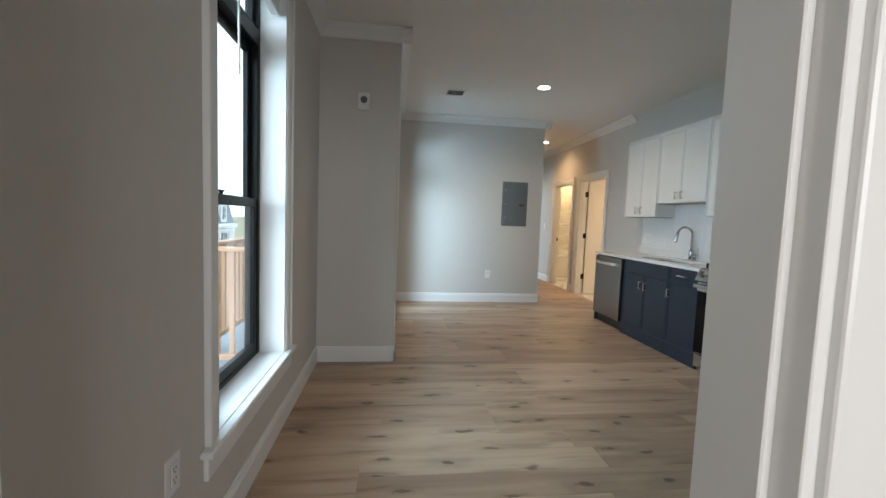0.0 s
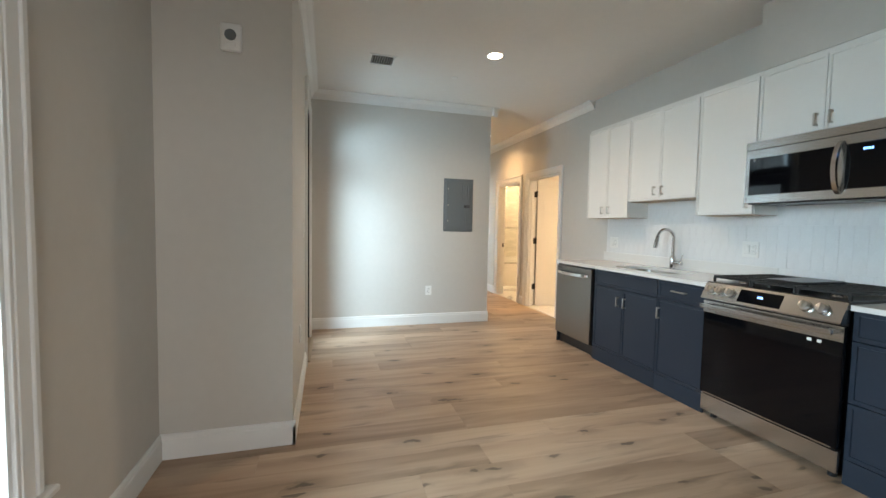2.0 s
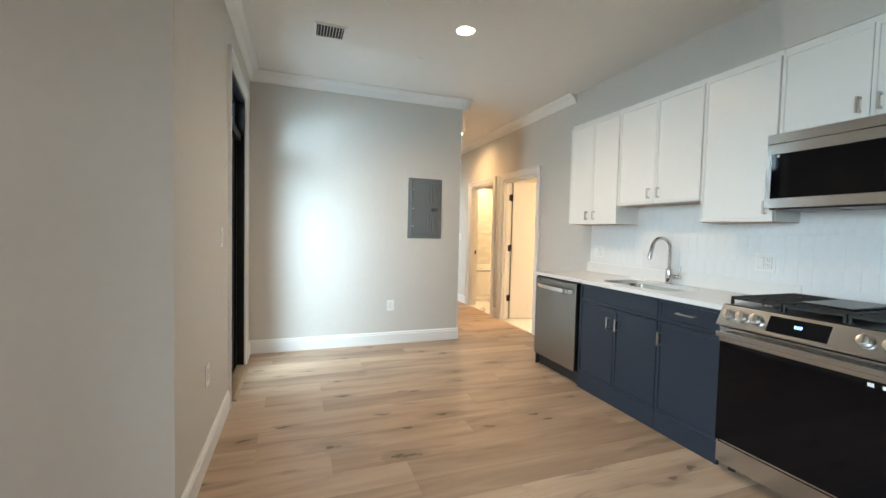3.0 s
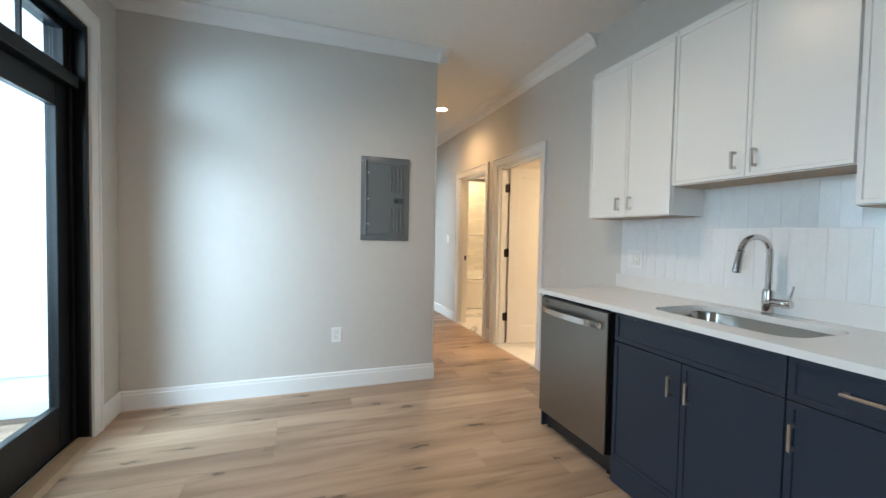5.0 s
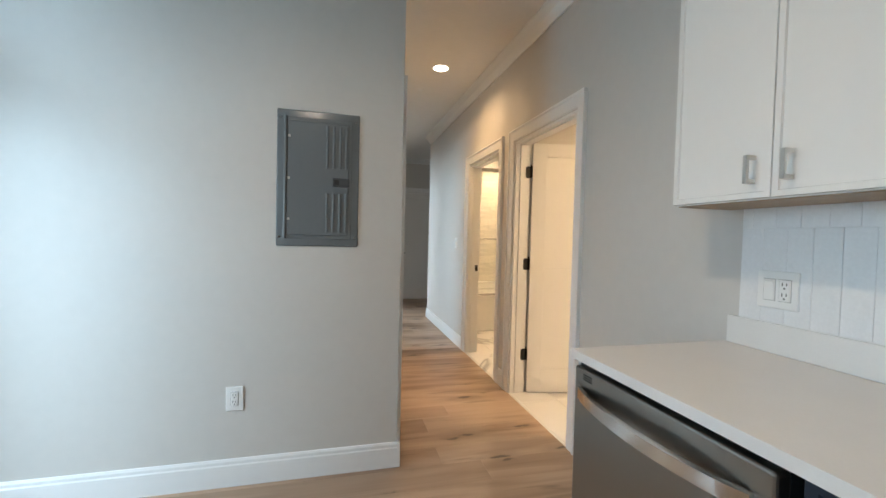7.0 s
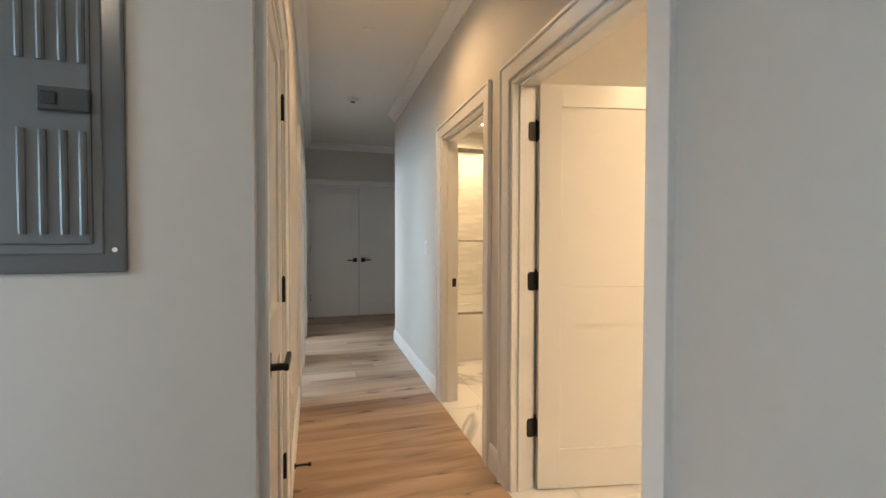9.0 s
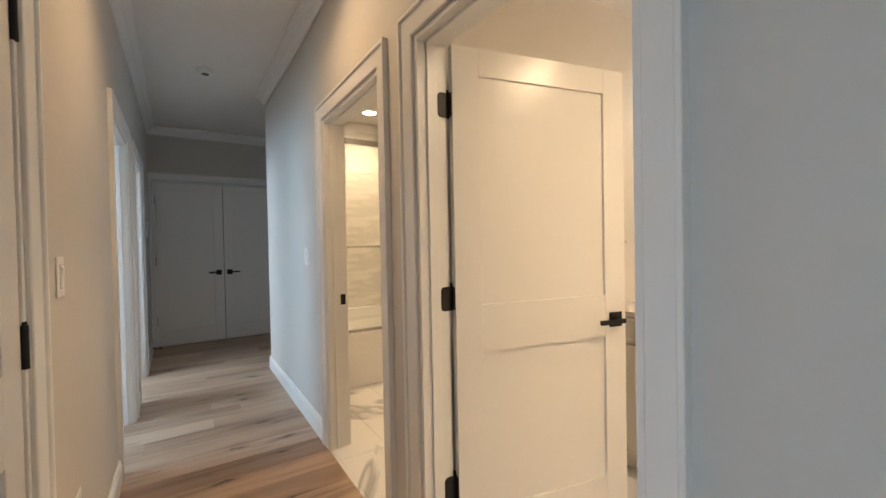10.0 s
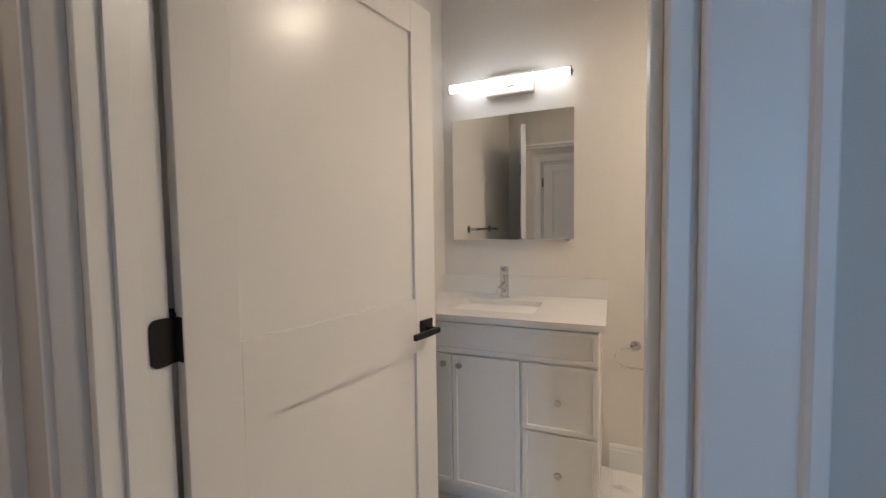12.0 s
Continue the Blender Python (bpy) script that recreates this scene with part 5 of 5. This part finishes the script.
def tub():
    t = thing("bathtub", "white alcove bathtub with a plain apron", "bathtub", "", Matrix.Translation((4.63, 10.26, 0)))
    x0, x1, y0, y1 = 3.825, 5.445, 9.885, 10.655
    part("rim", slab_with_hole(x0, x1, y0, y1, 0.445, 0.47, (x0 + 0.09, x1 - 0.09, y0 + 0.075, y1 - 0.07), 0.14), ACRYL, t)
    part("basin", bowl((x0 + 0.09, x1 - 0.09, y0 + 0.075, y1 - 0.07), 0.14, 0.446, 0.09, "", 0.06, 0.09), ACRYL, t, smooth=True)
    part("apron", box(x0, x1, y0 + 0.012, y0 + 0.03, 0.0045, 0.445, 0.004), ACRYL, t)


tub()


def shower_screen():
    s = thing("shower_screen", "frameless sliding glass tub doors with chrome rails", "shower door", "", Matrix.Translation((4.63, 9.93, 0.47)))
    x0, x1 = 3.828, 5.442
    part("header_rail", box(x0, x1, 9.905, 9.955, 2.085, 2.135, 0.005), CHROME, s)
    part("bottom_track", box(x0, x1, 9.905, 9.955, 0.4705, 0.492, 0.003), CHROME, s)
    for a, b, y in ((x0 + 0.02, 4.66, 9.917), (4.60, x1 - 0.02, 9.941)):
        g = part("glass_panel", box(a, b, y - 0.003, y + 0.003, 0.493, 2.084), GLASS, s)
        g.visible_shadow = False
        bm = cyl((a + 0.10, y - 0.045 if y < 9.93 else y + 0.045, 1.21), (b - 0.10, y - 0.045 if y < 9.93 else y + 0.045, 1.21), 0.008, None, 14)
        for x in (a + 0.14, b - 0.14):
            cyl((x, y, 1.21), (x, y - 0.045 if y < 9.93 else y + 0.045, 1.21), 0.007, bm, 12)
        part("towel_bar", bm, CHROME, g, smooth=True)


shower_screen()
solid("tub_ledge", box(3.825, 5.445, 10.60, 10.655, 0.4702, 0.575, 0.004), ACRYL, "white ledge along the tub wall", "ledge")
XF = Matrix.Identity(4)
recessed_light(4.55, 10.15, BZ, "lit round recessed light above the tub", 0.065)
recessed_light(4.6, 8.8, BZ, "lit round recessed light in the tub room", 0.065)
recessed_light(4.75, 6.12, BZ, "lit round recessed light in the vanity bathroom", 0.065)

# ---- balcony and street ----
GRASS = material("winter_lawn", (0.21, 0.20, 0.10), 0.9, 0, 1.5, 0.35, 0.5, 30)
ROAD = material("asphalt", (0.05, 0.05, 0.052), 0.9, 0, 2, 0.15)
PAVE = material("concrete_walk", (0.34, 0.33, 0.31), 0.9, 0, 2, 0.1)
SIDING = material("cream_siding", (0.68, 0.64, 0.60), 0.7, 0, 2, 0.04)
SLATE = material("slate_shingle", (0.12, 0.155, 0.175), 0.8, 0, 3, 0.2)
HWHITE = material("white_house_trim", (0.76, 0.76, 0.76), 0.6, 0, 3, 0.03)
HGLASS = material("house_window_glass", (0.05, 0.075, 0.085), 0.12, 0, 1, 0.3)
SHUT = material("grey_green_shutter", (0.10, 0.12, 0.12), 0.7)
HDOOR = material("dark_house_door", (0.03, 0.03, 0.035), 0.5)
LEAF = material("hedge_leaf", (0.07, 0.11, 0.035), 0.8, 0, 12, 0.4)
BARK = material("grey_bark", (0.16, 0.13, 0.11), 0.9, 0, 6, 0.3)
WIRE = material("black_cable", (0.02, 0.02, 0.02), 0.6)
GZ = -5.6

bm = bmesh.new()
bmesh.ops.create_grid(bm, x_segments=40, y_segments=40, size=600)
bm.transform(Matrix.Translation((-100, 20, GZ)))
solid("ground", bm, GRASS, "pale winter lawn and open ground", "ground", "structure")
solid("street_walk", box(-13.6, -12.2, -40, 80, GZ, GZ + 0.03), PAVE, "concrete path in front of the houses", "path", "structure")
solid("driveway", box(-7.5, -3.0, -40, 80, GZ, GZ + 0.02), ROAD, "asphalt drive below the balcony", "road", "structure")
# the flat's own outer shell below and beside
solid("building_face", box(-0.49, -0.30, -2.2, 4.1, GZ, -0.2), SIDING, "cream sided wall of the flat's own building below", "wall", "structure")


def balcony():
    x0, x1, y0, y1, z = -1.48, 0.17, 4.19, 6.95, -0.10
    b = thing("balcony", "grey-decked balcony with white posts and cedar railing", "balcony", "", Matrix.Translation((-1.0, 5.5, z)))
    part("frame", box(x0, x1, y0, y1, z - 0.26, z - 0.03), PVC, b, "white fascia")
    n = 20
    for k in range(n):
        a = y0 - 0.03 + (y1 - y0 + 0.03) * k / n
        part("board", box(x0 - 0.03, x1 if a > 4.32 else -0.51, a, a + (y1 - y0) / n - 0.006, z - 0.028, z, 0.002), DECK, b)

    def post(x, y):
        p = part("post", box(x - 0.065, x + 0.065, y - 0.065, y + 0.065, z, z + 1.12, 0.004), PVC, b, "white post with cap")
        bm = box(x - 0.085, x + 0.085, y - 0.085, y + 0.085, z, z + 0.03, 0.006)
        box(x - 0.075, x + 0.075, y - 0.075, y + 0.075, z + 0.03, z + 0.055, 0.006, bm)
        part("base_trim", bm, PVC, p)
        bm = box(x - 0.085, x + 0.085, y - 0.085, y + 0.085, z + 1.12, z + 1.145, 0.004)
        box(x - 0.075, x + 0.075, y - 0.075, y + 0.075, z + 1.145, z + 1.17, 0.015, bm)
        part("cap", bm, PVC, p)

    post(-1.38, 4.28)
    post(-1.38, 6.85)
    zt, zb = z + 1.03, z + 0.09
    for nm, q in (("top_rail", (zt, zt + 0.035, 0.055)), ("bottom_rail", (zb, zb + 0.05, 0.03))):
        part(nm, box(-1.315, -0.51, 4.28 - q[2], 4.28 + q[2], q[0], q[1], 0.004), CEDAR, b)
        part(nm, box(-1.38 - q[2], -1.38 + q[2], 4.345, 6.785, q[0], q[1], 0.004), CEDAR, b)
    for k in range(14):
        x = -1.24 + k * 0.122
        if x < -0.53:
            part("baluster", box(x - 0.019, x + 0.019, 4.262, 4.298, zb + 0.05, zt), CEDAR, b)
    for k in range(20):
        y = 4.46 + k * 0.122
        part("baluster", box(-1.399, -1.361, y - 0.019, y + 0.019, zb + 0.05, zt), CEDAR, b)


balcony()


def side_screen():
    s = thing("balcony_side_wall", "white panelled side wall at the end of the balcony", "panelled wall", "", Matrix.Translation((-1.0, 7.0, 0)))
    part("panel", box(-1.52, 0.17, 7.0, 7.10, -0.4, 2.9), PVC, s)
    for x in (-1.47, -0.65, 0.10):
        part("batten", box(x - 0.04, x + 0.04, 6.982, 7.0, 0.34, 2.85), PVC, s)
    part("rail", box(-1.52, 0.16, 6.978, 7.0, 0.24, 0.34), PVC, s)
    part("plinth", box(-1.52, 0.16, 6.978, 7.0, -0.09, 0.06), PVC, s)


side_screen()


def house_window(parent, y, z, w, h, x, shutters=False):
    bm = bmesh.new()
    f = 0.11
    box(x, x + 0.09, y - w / 2 - f, y - w / 2, z - 0.1, z + h + f, 0, bm)
    box(x, x + 0.09, y + w / 2, y + w / 2 + f, z - 0.1, z + h + f, 0, bm)
    box(x, x + 0.09, y - w / 2, y + w / 2, z + h, z + h + f, 0, bm)
    box(x, x + 0.11, y - w / 2, y + w / 2, z - 0.1, z, 0, bm)
    box(x, x + 0.06, y - w / 2, y + w / 2, z + h / 2 - 0.03, z + h / 2 + 0.03, 0, bm)
    box(x, x + 0.05, y - 0.015, y + 0.015, z, z + h, 0, bm)
    win = part("window", bm, HWHITE, parent)
    part("pane", box(x + 0.01, x + 0.03, y - w / 2, y + w / 2, z, z + h), HGLASS, win)
    if shutters:
        for s in (-1, 1):
            a = y + s * (w / 2 + f + 0.02)
            part("shutter", box(x, x + 0.05, min(a, a + s * 0.3), max(a, a + s * 0.3), z - 0.05, z + h + 0.05), SHUT, win)


def terrace():
    X, Y0, Y1 = -15.8, 6.0, 44.0
    h = thing("terraced_house", "cream terraced houses with slate mansard roof and dormers", "house", "", Matrix.Translation((X, 25, GZ)))
    part("wall", box(X - 8, X, Y0, Y1, GZ, 0.0), SIDING, h, "cream siding")
    bm = prism([(0.0, 0.12), (0.55, 2.25), (8.0, 2.6), (8.0, 0.12)], Y1 - Y0, facing_x(X, Y0))
    part("roof", bm, SLATE, h, "dark slate mansard")
    part("cornice", box(X - 0.1, X + 0.35, Y0, Y1, -0.28, 0.12, 0.02), HWHITE, h)
    part("gutter_band", box(X, X + 0.12, Y0, Y1, -0.62, -0.40), HWHITE, h)
    for k in range(17):
        y = Y0 + 1.2 + k * 2.15
        bm = bmesh.new()
        box(X - 0.9, X - 0.02, y - 0.62, y + 0.62, 0.25, 1.95, 0, bm)
        box(X - 0.9, X + 0.06, y - 0.70, y + 0.70, 1.95, 2.06, 0.02, bm)
        d = part("dormer", bm, HWHITE, h, "white dormer")
        g = box(X - 0.02, X + 0.0, y - 0.33, y + 0.33, 0.52, 1.72)
        part("pane", g, HGLASS, d)
        bm = box(X - 0.02, X + 0.03, y - 0.33, y + 0.33, 1.10, 1.15)
        box(X - 0.02, X + 0.02, y - 0.012, y + 0.012, 0.52, 1.72, 0, bm)
        part("glazing_bar", bm, HWHITE, d)
    for k in range(12):
        y = Y0 + 1.7 + k * 3.1
        house_window(h, y, -2.15, 0.85, 1.35, X, True)
        if k % 2:
            house_window(h, y, -4.75, 0.85, 1.5, X, True)
        else:
            part("front_door", box(X, X + 0.05, y - 0.5, y + 0.5, GZ + 0.9, GZ + 3.0), HDOOR, h)
            bm = prism([(-1.3, 0.0), (1.3, 0.0), (1.3, 0.12), (0.0, 0.75), (-1.3, 0.12)], 1.5, pose(X, y, GZ + 3.2, 0, 0, 0))
            part("porch_roof", bm, HWHITE, h, "white gabled porch roof")
            for s in (-1, 1):
                part("porch_post", box(X + 1.3, X + 1.42, y + s * 1.1 - 0.06, y + s * 1.1 + 0.06, GZ + 0.9, GZ + 3.2), HWHITE, h)
            part("stoop", box(X, X + 1.5, y - 1.2, y + 1.2, GZ, GZ + 0.9), PAVE, h)
            for j in range(4):
                part("step", box(X + 1.5 + j * 0.3, X + 1.8 + j * 0.3, y - 0.7, y + 0.7, GZ, GZ + 0.72 - j * 0.18), PAVE, h)
            for s in (-1, 1):
                bm = tube([(X + 1.45, y + s * 0.75, GZ + 1.8), (X + 2.8, y + s * 0.75, GZ + 0.95)], 0.03, None, 8)
                for j in range(8):
                    xx = X + 1.5 + j * 0.18
                    box(xx, xx + 0.03, y + s * 0.75 - 0.015, y + s * 0.75 + 0.015, GZ + 0.2, GZ + 1.77 - j * 0.113, 0, bm)
                part("stair_rail", bm, HWHITE, h)


terrace()


def hedge(x, y, lx, ly, hz, seed):
    rg = random.Random(seed)
    bm = bmesh.new()
    for _ in range(900):
        px, py = x + rg.uniform(-lx, lx) / 2, y + rg.uniform(-ly, ly) / 2
        pz = GZ + hz * (0.15 + 0.85 * rg.random() ** 0.6) * (0.85 + 0.25 * noise.noise((px * 1.3, py * 1.3, seed)))
        s = rg.uniform(0.05, 0.13)
        q = Euler((rg.uniform(0, 6), rg.uniform(0, 6), rg.uniform(0, 6))).to_matrix()
        vs = [bm.verts.new(Vector((px, py, pz)) + q @ Vector(c)) for c in ((-s, 0, 0), (0, -s * 0.5, 0.02), (s, 0, 0), (0, s * 0.5, 0.02))]
        bm.faces.new(vs)
    hd = solid("hedge", bm, LEAF, "rounded green hedge beside the path", "hedge", "", "hedges")
    return hd


hedge(-11.3, 14.5, 1.4, 5.0, 1.0, 3)
hedge(-11.3, 20.5, 1.4, 5.5, 1.0, 4)
hedge(-14.4, 17.0, 1.0, 2.2, 1.1, 5)
hedge(-14.4, 26.0, 1.0, 4.0, 1.1, 6)


def bare_tree(x, y, height, seed):
    rg = random.Random(seed)
    t = thing("bare_tree", "tall bare winter tree behind the houses", "tree", "bare trees", Matrix.Translation((x, y, GZ)))
    bm_trunk, bm_br = bmesh.new(), bmesh.new()

    def grow(p, d, ln, r, depth, bm):
        pts = [p]
        for _ in range(4):
            d = (d + Vector((rg.uniform(-1, 1), rg.uniform(-1, 1), rg.uniform(-0.3, 0.7))) * 0.13).normalized()
            p = p + d * ln / 4
            pts.append(p)
        tube(pts, r, bm, 6 if depth < 2 else 4, r * 0.6)
        if depth < 4:
            for k in range(4 if depth else 6):
                q = pts[2 + k % 3]
                nd = (d + Vector((rg.uniform(-1, 1), rg.uniform(-1, 1), rg.uniform(-0.1, 0.7))) * 0.85).normalized()
                grow(q, nd, ln * rg.uniform(0.5, 0.72), r * 0.5, depth + 1, bm_br)

    grow(Vector((x, y, GZ)), Vector((0, 0, 1)), height * 0.42, height * 0.02, 0, bm_trunk)
    part("trunk", bm_trunk, BARK, t, smooth=True)
    part("branches", bm_br, BARK, t, smooth=True)


for k, (x, y, hh) in enumerate(((-34, 44, 12), (-40, 58, 13), (-31, 66, 12), (-46, 74, 14), (-36, 34, 11))):
    bare_tree(x, y, hh, 20 + k)

for za, zb in ((2.9, 2.2), (-0.55, -1.35)):
    pts = []
    for k in range(25):
        u = k / 24
        pts.append((-6.5 - 3.0 * u, 2.0 + 30.0 * u, za + (zb - za) * u - 1.2 * u * (1 - u)))
    pts += [(-12.6, 35.5, zb * 0.5 - 0.9), (-15.9, 38.0, -0.5)]
    solid("overhead_cable", tube(pts, 0.012, None, 6), WIRE, "thin black overhead cable along the street", "cable", "", "overhead cables")

# ---- wall tiles ----
TW, TH = 0.0712, 0.3045
tile_mesh = {}


def tile_piece(parent, mat, x, y, z, w, h, tilt, along="y", depth=0.008):
    key = (round(w, 4), round(h, 4), along, mat.name)
    if key not in tile_mesh:
        g = 0.0005
        bm = box(-depth / 2, depth / 2, -w / 2 + g, w / 2 - g, -h / 2 + g, h / 2 - g, 0.0009)
        if along == "x":
            bm.transform(Matrix.Rotation(radians(-90), 4, "Z"))
        me = bpy.data.meshes.new("tile")
        bm.to_mesh(me)
        bm.free()
        me.materials.append(mat)
        tile_mesh[key] = me
    ob = new("tile", tile_mesh[key])
    ob.parent = parent
    ob.location = (x, y, z)
    ob.rotation_euler = (0, tilt[0], tilt[1])
    return ob


rt = random.Random(11)
for row in range(-1, 3):
    z0 = 1.0125 + row * TH
    off = 0 if row % 2 == 0 else TW / 2
    y = 5.76 + off - TW / 2
    while y > 2.62:
        lo, h = z0, TH
        top = 1.385 if y > 5.176 else 1.538 if y > 4.43 else 1.388 if y > 3.985 else 1.50
        hi = min(z0 + TH, top)
        if row == -1:
            lo, hi = 0.915, 1.0125
        ok = hi - lo > 0.02 and (row >= 0 or y < 3.90) and y < 5.73
        if ok:
            ob = tile_piece(BACK, TILE, RX - 0.0078, 6.791 + 1.027 * (y - 6.791), (lo + hi) / 2, TW, round(hi - lo, 3), (rt.uniform(-1, 1) * 0.007, rt.uniform(-1, 1) * 0.022))
            ob.scale = (1, 1.027, 1)
        y -= TW

SURR = solid("tub_surround", box(3.822, 5.448, 10.526, 10.531, 0.47, 2.5), GROUT, "streaked stone tile surround above the tub", "tile surround", "structure")
for r_ in range(7):
    for c_ in range(3):
        w, h = 0.54, 0.29
        tile_piece(SURR, STONE, 3.825 + 0.27 + c_ * w, 10.521, 0.60 + h / 2 + r_ * h if r_ < 6 else 0.58 + 6 * h + 0.09, w, h if r_ < 6 else 0.18, (0, 0), "x")

# ---- oak planks ----
plank_mesh = {}


def plank(length, width, x, y):
    key = (round(length, 3), round(width, 3))
    if key not in plank_mesh:
        bm = box(-length / 2 + 0.0003, length / 2 - 0.0003, -width / 2 + 0.0003, width / 2 - 0.0003, -0.02, 0.0, 0.0007)
        me = bpy.data.meshes.new("plank")
        bm.to_mesh(me)
        bm.free()
        me.materials.append(OAK)
        plank_mesh[key] = me
    ob = new("plank", plank_mesh[key])
    ob.parent = FLOOR
    ob.location = (x, y, 0)


rng = random.Random(7)
PW = 0.19
y = -2.17
while y < 12.70:
    if y < 6.75:
        x0, x1 = -0.279, 3.69
    elif y < 10.80:
        x0, x1 = 0.30, 3.69
    else:
        x0, x1 = 0.30, 5.60
    if y < 0.8:
        x0 = 0.0
    x = x0
    first = True
    while x < x1 - 0.01:
        ln = rng.choice((0.5, 0.9, 1.3, 1.7)) if first else rng.choice((1.3, 1.7, 1.9, 1.9))
        first = False
        ln = min(ln, x1 - x)
        if x1 - x - ln < 0.3:
            ln = x1 - x
        ln = round(ln, 2) if x1 - x - ln > 0.01 else ln
        plank(ln, PW, x + ln / 2, y + PW / 2)
        x += ln
    y += PW
